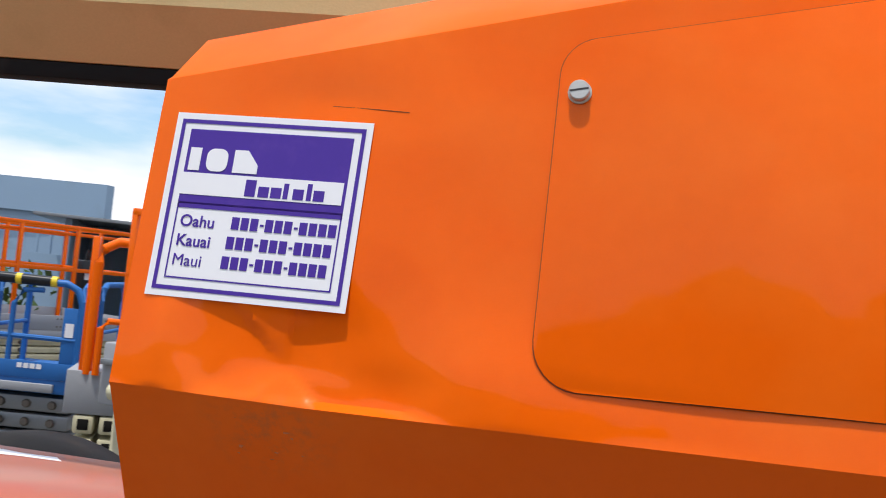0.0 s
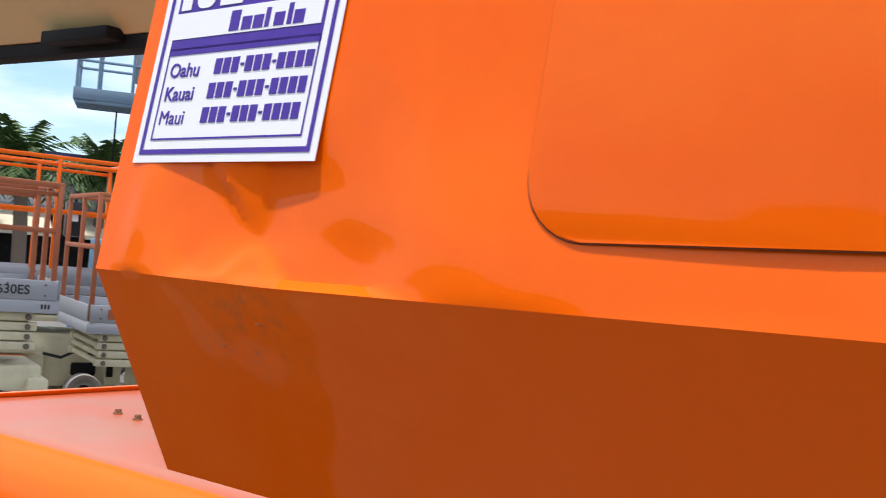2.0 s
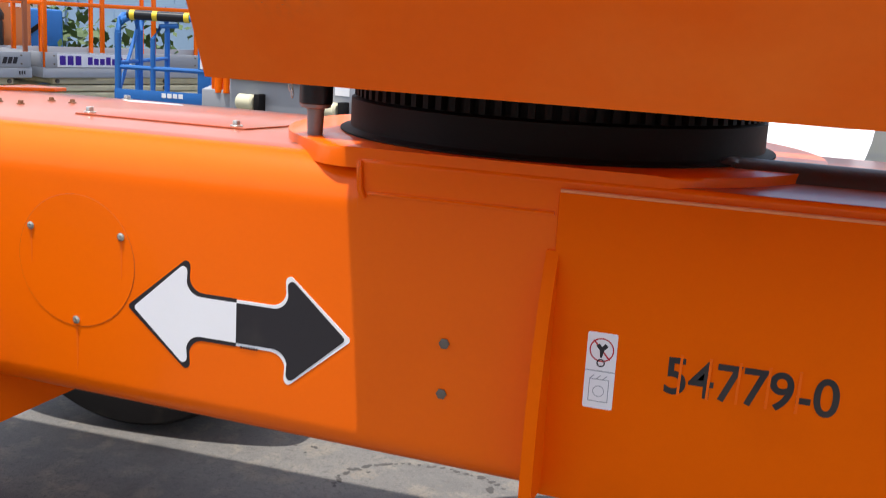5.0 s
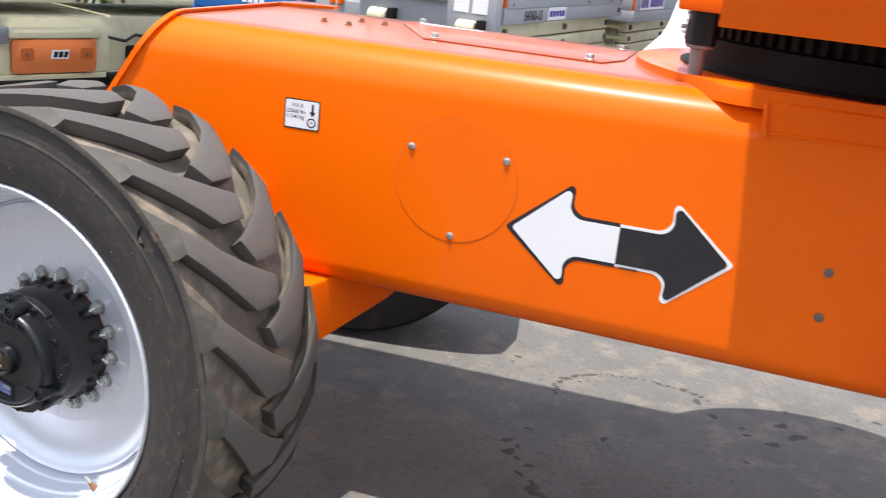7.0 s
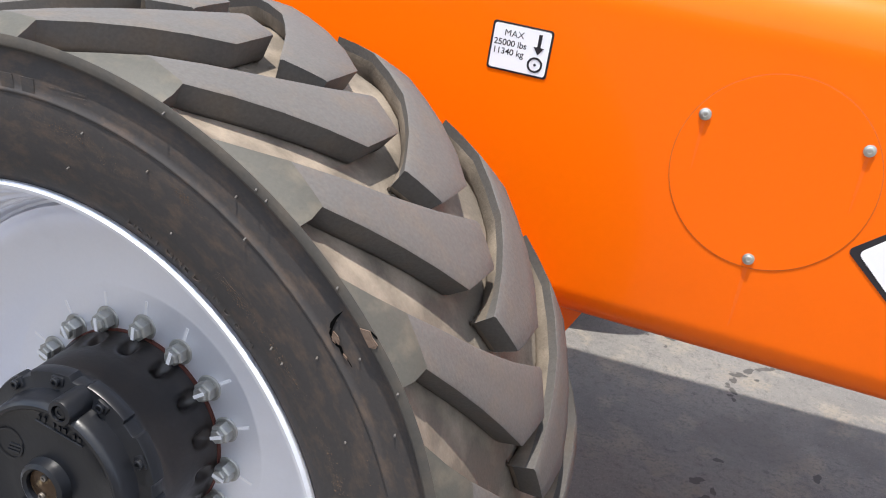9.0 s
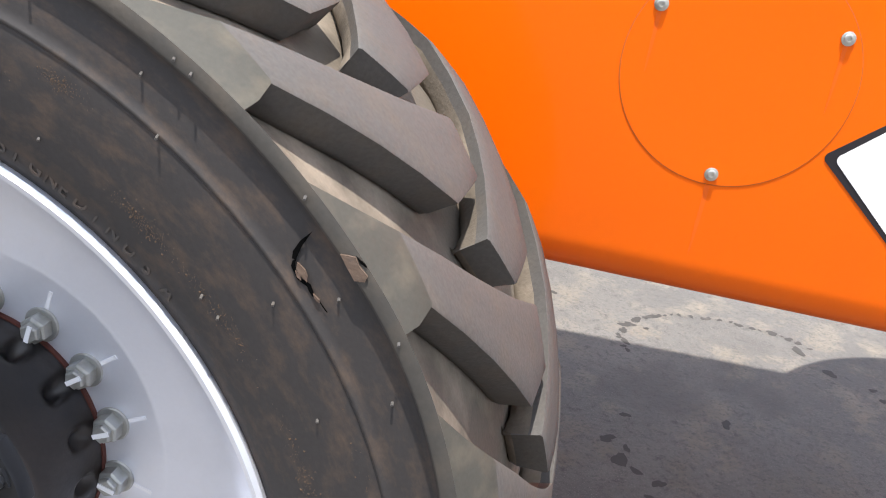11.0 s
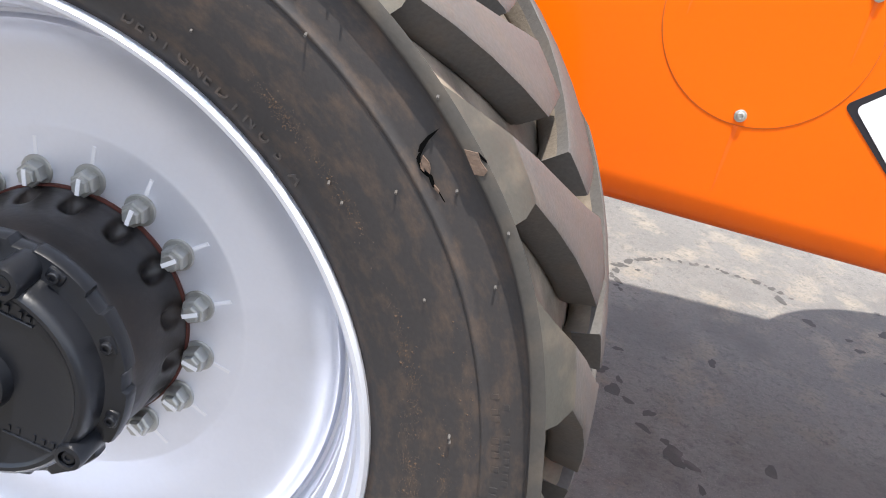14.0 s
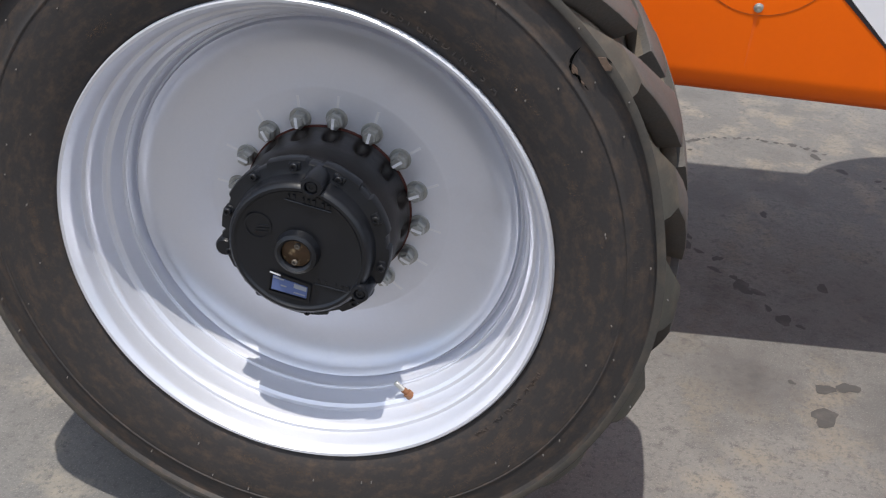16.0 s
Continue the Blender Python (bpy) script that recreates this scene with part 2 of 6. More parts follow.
def rubbed_patch(m, centre, reach, colour, amount, grain=55.0, wave=0.0):
    """A scraped patch with a ragged outline on a painted sheet, and slow waves of the sheet in its gloss."""
    n, l = m.node_tree.nodes, m.node_tree.links
    co = next(x for x in n if x.type == "TEX_COORD")
    b = next(x for x in n if x.type == "BSDF_PRINCIPLED")
    shift = n.new("ShaderNodeMapping")
    shift.vector_type = "TEXTURE"
    shift.inputs["Location"].default_value = centre
    shift.inputs["Scale"].default_value = reach
    l.new(co.outputs["Object"], shift.inputs["Vector"])
    size = n.new("ShaderNodeVectorMath")
    size.operation = "LENGTH"
    l.new(shift.outputs["Vector"], size.inputs[0])
    near = n.new("ShaderNodeMapRange")
    near.inputs["From Min"].default_value, near.inputs["From Max"].default_value = 1.0, 0.2
    l.new(size.outputs["Value"], near.inputs["Value"])
    rag = n.new("ShaderNodeTexNoise")
    rag.inputs["Scale"].default_value, rag.inputs["Detail"].default_value, rag.inputs["Roughness"].default_value = grain, 8.0, 0.7
    l.new(co.outputs["Object"], rag.inputs["Vector"])
    edge = n.new("ShaderNodeMapRange")
    edge.inputs["From Min"].default_value, edge.inputs["From Max"].default_value, edge.inputs["To Max"].default_value = 0.47, 0.68, amount
    l.new(rag.outputs["Fac"], edge.inputs["Value"])
    both = n.new("ShaderNodeMath")
    both.operation = "MULTIPLY"
    l.new(near.outputs["Result"], both.inputs[0])
    l.new(edge.outputs["Result"], both.inputs[1])
    mix = n.new("ShaderNodeMix")
    mix.data_type = "RGBA"
    l.new(both.outputs[0], mix.inputs["Factor"])
    l.new(b.inputs["Base Color"].links[0].from_socket, mix.inputs["A"])
    mix.inputs["B"].default_value = (*colour, 1)
    l.new(mix.outputs["Result"], b.inputs["Base Color"])
    if not wave:
        return
    slow, bp = n.new("ShaderNodeTexNoise"), n.new("ShaderNodeBump")
    slow.inputs["Scale"].default_value, slow.inputs["Detail"].default_value = 5.0, 2.0
    l.new(co.outputs["Object"], slow.inputs["Vector"])
    bp.inputs["Strength"].default_value, bp.inputs["Distance"].default_value = 1.0, wave
    l.new(slow.outputs["Fac"], bp.inputs["Height"])
    l.new(bp.outputs["Normal"], b.inputs["Coat Normal"])


def ground_material():
    m = bpy.data.materials.new("worn_asphalt")
    tree, n, l = nodes_of(m)
    out, b = n.new("ShaderNodeOutputMaterial"), n.new("ShaderNodeBsdfPrincipled")
    l.new(b.outputs["BSDF"], out.inputs["Surface"])
    co = n.new("ShaderNodeTexCoord")

    def tex(scale, detail=6.0, rough=0.6):
        t = n.new("ShaderNodeTexNoise")
        t.inputs["Scale"].default_value, t.inputs["Detail"].default_value, t.inputs["Roughness"].default_value = scale, detail, rough
        l.new(co.outputs["Object"], t.inputs["Vector"])
        return t

    def ramp(src, lo, hi):
        r = n.new("ShaderNodeMapRange")
        r.inputs["From Min"].default_value, r.inputs["From Max"].default_value = lo, hi
        l.new(src, r.inputs["Value"])
        return r.outputs["Result"]

    def mix(fac, a, c):
        x = n.new("ShaderNodeMix")
        x.data_type = "RGBA"
        l.new(fac, x.inputs["Factor"])
        if isinstance(a, tuple):
            x.inputs["A"].default_value = (*a, 1)
        else:
            l.new(a, x.inputs["A"])
        x.inputs["B"].default_value = (*c, 1)
        return x.outputs["Result"]

    c = mix(ramp(tex(1.3).outputs["Fac"], 0.35, 0.7), (0.118, 0.113, 0.108), (0.172, 0.163, 0.152))
    c = mix(ramp(tex(9, 8).outputs["Fac"], 0.52, 0.70), c, (0.225, 0.200, 0.162))
    c = mix(ramp(tex(3.2, 3).outputs["Fac"], 0.54, 0.74), c, (0.090, 0.086, 0.083))
    c = mix(ramp(tex(38, 7, 0.75).outputs["Fac"], 0.54, 0.66), c, (0.088, 0.084, 0.080))
    c = mix(ramp(tex(4.6, 9, 0.72).outputs["Fac"], 0.55, 0.68), c, (0.215, 0.185, 0.145))
    c = mix(ramp(tex(120, 4).outputs["Fac"], 0.5, 0.72), c, (0.10, 0.096, 0.092))
    c = mix(ramp(tex(300, 3).outputs["Fac"], 0.56, 0.70), c, (0.21, 0.20, 0.185))
    rag = tex(14, 4)
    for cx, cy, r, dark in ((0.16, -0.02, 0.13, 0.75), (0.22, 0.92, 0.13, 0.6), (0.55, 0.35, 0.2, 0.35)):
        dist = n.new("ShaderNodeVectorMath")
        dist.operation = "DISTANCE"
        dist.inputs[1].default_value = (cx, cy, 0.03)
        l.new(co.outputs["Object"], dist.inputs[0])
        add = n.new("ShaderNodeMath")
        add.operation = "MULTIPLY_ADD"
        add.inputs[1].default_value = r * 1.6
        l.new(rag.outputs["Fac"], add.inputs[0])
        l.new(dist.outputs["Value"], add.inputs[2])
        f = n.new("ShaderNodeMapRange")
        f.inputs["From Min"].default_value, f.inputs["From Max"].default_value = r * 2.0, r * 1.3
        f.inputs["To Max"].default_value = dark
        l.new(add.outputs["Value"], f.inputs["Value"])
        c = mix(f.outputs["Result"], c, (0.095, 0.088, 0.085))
    l.new(c, b.inputs["Base Color"])
    b.inputs["Roughness"].default_value = 0.9
    bp = n.new("ShaderNodeBump")
    bp.inputs["Strength"].default_value, bp.inputs["Distance"].default_value = 0.5, 0.003
    l.new(tex(90, 5).outputs["Fac"], bp.inputs["Height"])
    l.new(bp.outputs["Normal"], b.inputs["Normal"])
    return m


M["ground"] = ground_material()
# old oil soaked into the asphalt; the shade under the machine is darkened in with it
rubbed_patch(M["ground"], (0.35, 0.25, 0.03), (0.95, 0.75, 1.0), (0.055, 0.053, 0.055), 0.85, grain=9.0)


# ---------------------------------------------------------------- mesh helpers
def bm_box(x0, x1, y0, y1, z0, z1, bevel=0.0, bm=None):
    bm = bm or bmesh.new()
    vs = [bm.verts.new((x, y, z)) for x in (x0, x1) for y in (y0, y1) for z in (z0, z1)]
    faces = [(0, 1, 3, 2), (4, 6, 7, 5), (0, 4, 5, 1), (2, 3, 7, 6), (0, 2, 6, 4), (1, 5, 7, 3)]
    fs = [bm.faces.new([vs[i] for i in f]) for f in faces]
    if bevel:
        es = list({e for f in fs for e in f.edges})
        bmesh.ops.bevel(bm, geom=es, offset=bevel, segments=2, affect="EDGES", profile=0.5)
    return bm


def bm_lathe(profile, steps=64, bm=None, axis="y", centre=(0, 0, 0)):
    """Turns (radius, along) pairs about an axis; along runs towards -y, +z or +x."""
    bm = bm or bmesh.new()
    rings = []
    for r, a in profile:
        ring = []
        for k in range(steps if r > 1e-6 else 1):
            q = 2 * math.pi * k / steps
            c, s = r * math.cos(q), r * math.sin(q)
            p = {"y": (c, -a, s), "z": (c, s, a), "x": (a, c, s)}[axis]
            ring.append(bm.verts.new(Vector(p) + Vector(centre)))
        rings.append(ring)
    for A, B in zip(rings, rings[1:]):
        for k in range(steps):
            j = (k + 1) % steps
            if len(A) == 1 and len(B) == 1:
                continue
            if len(A) == 1:
                bm.faces.new((A[0], B[k], B[j]))
            elif len(B) == 1:
                bm.faces.new((A[k], B[0], A[j]))
            else:
                bm.faces.new((A[k], B[k], B[j], A[j]))
    return bm


def bm_prism(points, depth, place, bevel=0.0, bm=None):
    """A flat outline (u, v) with a depth, laid in space by place(u, v, w)."""
    bm = bm or bmesh.new()
    a = [bm.verts.new(place(u, v, 0.0)) for u, v in points]
    b = [bm.verts.new(place(u, v, depth)) for u, v in points]
    bm.faces.new(a)
    bm.faces.new(b[::-1])
    k = len(points)
    for i in range(k):
        bm.faces.new((a[i], b[i], b[(i + 1) % k], a[(i + 1) % k]))
    if bevel:
        es = [e for e in bm.edges if e.verts[0] in b and e.verts[1] in b]
        bmesh.ops.bevel(bm, geom=es, offset=bevel, segments=2, affect="EDGES", profile=0.5)
    return bm


def bm_tube(points, radius, sides=8, bm=None):
    """A round bar along a bent line."""
    bm = bm or bmesh.new()
    pts = [Vector(p) for p in points]
    rings = []
    for i, p in enumerate(pts):
        d = (pts[min(i + 1, len(pts) - 1)] - pts[max(i - 1, 0)]).normalized()
        side = d.cross(Vector((0, 0, 1)) if abs(d.z) < 0.9 else Vector((1, 0, 0))).normalized()
        up = side.cross(d)
        rings.append([bm.verts.new(p + radius * (math.cos(2 * math.pi * k / sides) * side + math.sin(2 * math.pi * k / sides) * up)) for k in range(sides)])
    for A, B in zip(rings, rings[1:]):
        for k in range(sides):
            bm.faces.new((A[k], A[(k + 1) % sides], B[(k + 1) % sides], B[k]))
    bm.faces.new(rings[0])
    bm.faces.new(rings[-1][::-1])
    return bm


def part(name, bm, material, parent=None, label="", smooth=True, angle=35):
    """Links a bmesh as one mesh object under a thing or a part."""
    bmesh.ops.recalc_face_normals(bm, faces=bm.faces)
    me = bpy.data.meshes.new(name)
    bm.to_mesh(me)
    bm.free()
    me.materials.append(material)
    if smooth:
        me.shade_smooth()
        me.set_sharp_from_angle(angle=radians(angle))
    ob = new(name, me)
    if parent is not None:
        ob.parent = parent
    if label:
        ob["label"] = label
    return ob


def thing(name, m, label, category, group="", kind=""):
    e = new(name)
    e.empty_display_size = 0.1
    e.matrix_world = m
    return tagged(e, label, category, group, kind)


def lettering(name, text, size, m, material, parent, shear=0.0, width=1.0, depth=0.0005):
    """Words in the built-in font, turned into a mesh. m: where the text's lower left corner lies."""
    cu = bpy.data.curves.new(name, "FONT")
    cu.body, cu.size, cu.extrude, cu.shear = text, size, depth, shear
    cu.offset = size * 0.012 if "M" not in text else 0.0
    tmp = bpy.data.objects.new(name, cu)
    scene.collection.objects.link(tmp)
    me = bpy.data.meshes.new_from_object(tmp.evaluated_get(bpy.context.evaluated_depsgraph_get()))
    bpy.data.objects.remove(tmp)
    me.transform(m @ Matrix.Diagonal((width, 1, 1, 1)))
    me.materials.clear()
    me.materials.append(material)
    ob = new(name, me)
    ob.parent = parent
    return ob


def side(u, v, w=0.0):
    """On the chassis side: u along, v up, w out towards the viewer."""
    return (u, -w, v)


SIDE = Matrix(((1, 0, 0, 0), (0, 0, -1, 0), (0, 1, 0, 0), (0, 0, 0, 1)))


def round_box(u0, u1, v0, v1, r, n=6):
    pts = []
    for cx, cy, q in ((u1 - r, v1 - r, 0), (u0 + r, v1 - r, 90), (u0 + r, v0 + r, 180), (u1 - r, v0 + r, 270)):
        for k in range(n + 1):
            a = radians(q + 90 * k / n)
            pts.append((cx + r * math.cos(a), cy + r * math.sin(a)))
    return pts


def ring_points(cx, cy, r, n=40):
    return [(cx + r * math.cos(2 * math.pi * k / n), cy + r * math.sin(2 * math.pi * k / n)) for k in range(n)]


def bm_band(outer, inner, depth, place):
    """A flat frame between two outlines of equal length."""
    bm = bmesh.new()
    k = len(outer)
    a, b = [bm.verts.new(place(u, v, depth)) for u, v in outer], [bm.verts.new(place(u, v, depth)) for u, v in inner]
    for i in range(k):
        bm.faces.new((a[i], a[(i + 1) % k], b[(i + 1) % k], b[i]))
    return bm


# ---------------------------------------------------------------- ground
GROUND = 0.03


def yard_z(x, y):
    """The yard dips a little behind the machine, towards the parked lifts."""
    def soft(v):
        v = min(1.0, max(0.0, v))
        return v * v * (3 - 2 * v)
    return GROUND - 0.20 * soft((-0.6 - x) / 1.4) * soft((y - 2.6) / 1.6) * (1 - soft((y - 60) / 200))


def build_ground():
    bm = bmesh.new()
    xs = [-400, -60, -30, -12, -8, -6, -4, -3, -2.5, -2, -1.6, -1.2, -0.8, -0.4, 4, 12, 60, 400]
    ys = [-400, -60, -12, -4, 0, 2, 2.6, 2.9, 3.2, 3.5, 3.8, 4.1, 4.4, 6, 9, 14, 30, 60, 120, 400]
    grid = [[bm.verts.new((x, y, yard_z(x, y))) for y in ys] for x in xs]
    for i in range(len(xs) - 1):
        for j in range(len(ys) - 1):
            bm.faces.new((grid[i][j], grid[i + 1][j], grid[i + 1][j + 1], grid[i][j + 1]))
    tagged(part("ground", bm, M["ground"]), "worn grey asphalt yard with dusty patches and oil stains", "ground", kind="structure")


build_ground()


def stain_blob(bm, cx, cy, r, seed, z):
    rng = random.Random(seed)
    f = [rng.uniform(0, 6.28) for _ in range(3)]
    sx = rng.uniform(1.0, 1.7)
    turn = rng.uniform(0, 3.1)
    vs = []
    for k in range(14):
        a = 2 * math.pi * k / 14
        rr = r * (1 + 0.22 * math.sin(2 * a + f[0]) + 0.15 * math.sin(3 * a + f[1]) + 0.1 * math.sin(5 * a + f[2]))
        x, y = rr * sx * math.cos(a), rr * math.sin(a)
        vs.append(bm.verts.new((cx + x * math.cos(turn) - y * math.sin(turn), cy + x * math.sin(turn) + y * math.cos(turn), z)))
    bm.faces.new(vs)


def build_stains():
    bm, rng = bmesh.new(), random.Random(4)
    n = 0
    # a dribbled arc and a trail of drops running towards the wheel
    for k in range(30):
        a = radians(200 - 158 * k / 29)
        stain_blob(bm, 0.45 + 0.30 * math.cos(a) + rng.uniform(-0.008, 0.008), 1.17 + 0.21 * math.sin(a) + rng.uniform(-0.006, 0.006), rng.uniform(0.004, 0.013), n := n + 1, GROUND + 0.0005 + 0.000008 * n)
    for k in range(13):
        f = k / 12
        stain_blob(bm, 0.09 + 0.23 * f + rng.uniform(-0.02, 0.02), 0.68 - 0.46 * f + rng.uniform(-0.03, 0.03), rng.uniform(0.008, 0.022), n := n + 1, GROUND + 0.0005 + 0.000008 * n)
    for cx, cy, r in ((0.326, -0.03, 0.019), (0.380, -0.017, 0.020), (0.299, -0.133, 0.024), (0.437, 0.415, 0.016), (0.70, 1.18, 0.016), (0.64, 1.28, 0.015), (0.93, 1.22, 0.020), (0.98, 1.15, 0.022), (0.90, 1.05, 0.018)):
        stain_blob(bm, cx, cy, r, n := n + 1, GROUND + 0.0005 + 0.000008 * n)
    for k in range(18):
        stain_blob(bm, rng.uniform(-0.1, 1.3), rng.uniform(-0.5, 1.5), rng.uniform(0.005, 0.013), n := n + 1, GROUND + 0.0005 + 0.000008 * n)
    tagged(part("oil_drops", bm, M["oil"], smooth=False), "dark oil drops dribbled over dusty asphalt", "oil stain", kind="stuff")


build_stains()

# ---------------------------------------------------------------- boom lift: chassis
lift = thing("boom_lift", pose(0, 0, 0), "large orange boom lift with cream boom standing on worn asphalt", "boom lift")

TOP, WIDE = 1.262, 0.83


def chassis_bottom(x):
    return 0.660 - 0.022 * x


def chassis_section(x, r_top, r_bot):
    zb, pts = chassis_bottom(x), []
    for cy, cz, r, q in ((r_bot, zb + r_bot, r_bot, 180), (WIDE - r_bot, zb + r_bot, r_bot, 270), (WIDE - r_top, TOP - r_top, r_top, 0), (r_top, TOP - r_top, r_top, 90)):
        for k in range(11):
            a = radians(q + 9 * k)
            pts.append((cy + r * math.cos(a), cz + r * math.sin(a)))
    return pts


def bm_chassis():
    bm, rings = bmesh.new(), []
    for x in (-0.785, -0.5, 0.0, 0.35, 0.648, 0.652, 1.04, 1.6, 2.3):
        ring = []
        for y, z in chassis_section(x, 0.105 if x < 0.65 else 0.012, 0.06):
            xx = x - 0.64 * (TOP - z) if x == -0.785 else x
            ring.append(bm.verts.new((xx, y, z)))
        rings.append(ring)
    for A, B in zip(rings, rings[1:]):
        for k in range(len(A)):
            j = (k + 1) % len(A)
            bm.faces.new((A[k], B[k], B[j], A[j]))
    bm.faces.new(rings[0])
    bm.faces.new(rings[-1][::-1])
    return bm


chassis = part("chassis", bm_chassis(), M["orange"], lift, "bright orange steel box beam with rounded edges", angle=25)
# its level top takes a darker, duller orange
chassis.data.materials.append(M["orange_dull"])
for face in chassis.data.polygons:
    face.material_index = 1 if face.normal.z > 0.97 else 0

# end plate standing a little proud of the sloping end
end_outline = [(WIDE / 2 + (y - WIDE / 2) * 1.022, 0.97 + (z - 0.97) * 1.035) for y, z in chassis_section(-0.785, 0.105, 0.06)]
part("end_plate", bm_prism(end_outline, 0.016, lambda u, v, w: (-0.793 - 0.64 * (TOP - v) + w, u, v), 0.003), M["orange"], lift, "sloping orange end plate")

# raised deck plate and bolted cover on the top
part("deck_plate", bm_prism([(-0.78, 0.655), (-0.64, 0.765), (-0.64, 0.82), (-0.78, 0.82)], 0.010, lambda u, v, w: (u, v, TOP + w), 0.003), M["orange"], lift)
cover = part("top_cover", bm_prism([(-0.195, 0.262), (0.262, 0.258), (0.30, 0.39), (0.30, 0.70), (-0.36, 0.70), (-0.36, 0.60)], 0.003, lambda u, v, w: (u, v, TOP + 0.001 + w), 0.0008), M["orange_dull"], lift, "thin dull orange cover plate")


def bm_bolt(r, h, washer=True, socket=True):
    bm = bmesh.new()
    if washer:
        bm_lathe([(0, 0), (r * 1.45, 0), (r * 1.5, h * 0.15), (r * 1.4, h * 0.25), (0, h * 0.25)], 20, bm, "z")
    prof = [(r, h * 0.2), (r, h * 0.85), (r * 0.85, h)]
    prof += [(r * 0.5, h), (r * 0.45, h * 0.6), (0, h * 0.6)] if socket else [(0, h)]
    return bm_lathe(prof, 6 if not socket else 16, bm, "z")


def set_part(name, bm, mat, parent, m, label=""):
    bm.transform(m)
    return part(name, bm, mat, parent, label)


for bx, by in ((-0.170, 0.285), (0.228, 0.280), (0.26, 0.66), (-0.32, 0.66)):
    set_part("bolt", bm_bolt(0.010, 0.014, socket=False), M["steel"], cover, Matrix.Translation((bx, by, TOP + 0.004)))
for bx, by in ((-0.51, 0.375), (-0.435, 0.365), (-0.45, 0.505), (-0.38, 0.50)):
    set_part("bolt", bm_bolt(0.007, 0.010, socket=False), M["rust"], chassis, Matrix.Translation((bx, by, TOP)))

# sticker remains on the top
part("torn_label", bm_prism([(-0.33, 0.655), (-0.29, 0.675), (-0.23, 0.665), (-0.16, 0.672), (-0.13, 0.640), (-0.22, 0.634), (-0.28, 0.622), (-0.32, 0.640)], 0.0008, lambda u, v, w: (u, v, TOP + 0.0043 + w)), M["white"], cover, "torn white label", smooth=False)

# round access cover on the side
def side_disc(cx, cz, r, depth):
    return bm_prism(ring_points(cx, cz, r, 72), depth, side, 0.0012)


disc = part("access_cover", side_disc(-0.002, 0.976, 0.146, 0.0013), M["orange"], chassis, "round orange access cover")
for k in range(3):
    a = radians(270 + 120 * k)
    set_part("cover_bolt", bm_bolt(0.0060, 0.004), M["steel"], disc, Matrix.Translation((-0.002 + 0.132 * math.cos(a), -0.003, 0.976 + 0.132 * math.sin(a))) @ SIDE)

part("cover_gap", bm_band(ring_points(-0.002, 0.976, 0.1472, 96), ring_points(-0.002, 0.976, 0.1458, 96), 0.0006, side), M["orange_dark"], disc, "thin dark joint round the cover", smooth=False)

# faint streaks below the bolts: their grazing shadows laid on as darker orange
for k, (tall, wide) in enumerate(((0.105, 0.0060), (0.085, 0.0050), (0.075, 0.0050))):
    a = radians(270 + 120 * k)
    bx, bz = -0.002 + 0.132 * math.cos(a), 0.976 + 0.132 * math.sin(a) - 0.010
    depth = 0.0018 if k else 0.0006
    part("shadow_streak", bm_prism([(bx - wide / 2, bz), (bx - wide * 0.35, bz - tall * 0.6), (bx - wide * 0.1, bz - tall), (bx + wide * 0.2, bz - tall * 0.9), (bx + wide * 0.45, bz - tall * 0.5), (bx + wide / 2, bz)], depth, side), M["streak"], disc, smooth=False)

# two plugs near the turntable
for z in (0.914, 0.811):
    set_part("plug", bm_bolt(0.011, 0.005, washer=False, socket=False), M["plug"], chassis, Matrix.Translation((0.843, -0.0002, z)) @ SIDE)


# double arrow decal
def arrow_half(grow, sign):
    """One half of a double arrow, its middle at 0; grow widens the outline."""
    tip, back, head, shaft = 0.243 + grow * 1.35, 0.116 - grow * 0.55, 0.105 + grow * 1.1, 0.043 + grow * 0.75
    pts = [(0, shaft)]
    cx, cy, r = back - 0.032, shaft + 0.034, 0.034
    for k in range(7):
        a = radians(270 + 80 * k / 6)
        pts.append((cx + r * math.cos(a), cy + r * math.sin(a)))
    for k in range(6):
        a = radians(180 - 130 * k / 5)
        pts.append((back + 0.010 + 0.010 * math.cos(a), head - 0.012 + 0.012 * math.sin(a)))
    for k in range(5):
        a = radians(48 - 48 * k / 4)
        pts.append((tip - 0.008 + 0.008 * math.cos(a), 0.008 * math.sin(a)))
    full = pts + [(u, -v) for u, v in reversed(pts)]
    full = [p for i, p in enumerate(full) if i == 0 or (abs(p[0] - full[i - 1][0]) + abs(p[1] - full[i - 1][1])) > 1e-5]
    return [(u * sign, v) for u, v in full]


ARROW_AT = (0.389, 0.8915)
arrow_place = lambda u, v, w: (ARROW_AT[0] + u, -w, ARROW_AT[1] + v - 0.006 * u)
decal = part("arrow_decal", bm_prism(arrow_half(0.0115, -1), 0.0012, arrow_place), M["ink"], chassis, "black and white double arrow decal", smooth=False)
part("white_half", bm_prism(arrow_half(0.0, -1), 0.0022, arrow_place), M["white"], decal, smooth=False)
part("white_border", bm_prism(arrow_half(0.0090, 1), 0.0012, arrow_place), M["white"], decal, smooth=False)
part("black_half", bm_prism(arrow_half(0.0, 1), 0.0022, arrow_place), M["ink"], decal, smooth=False)
bars = bmesh.new()
for k in range(7):
    bm_box(0.40 + 0.006 * k, 0.404 + 0.006 * k, -0.0026, -0.0020, 0.8385, 0.8435, bm=bars)
part("print_bars", bars, M["ink"], decal, smooth=False)

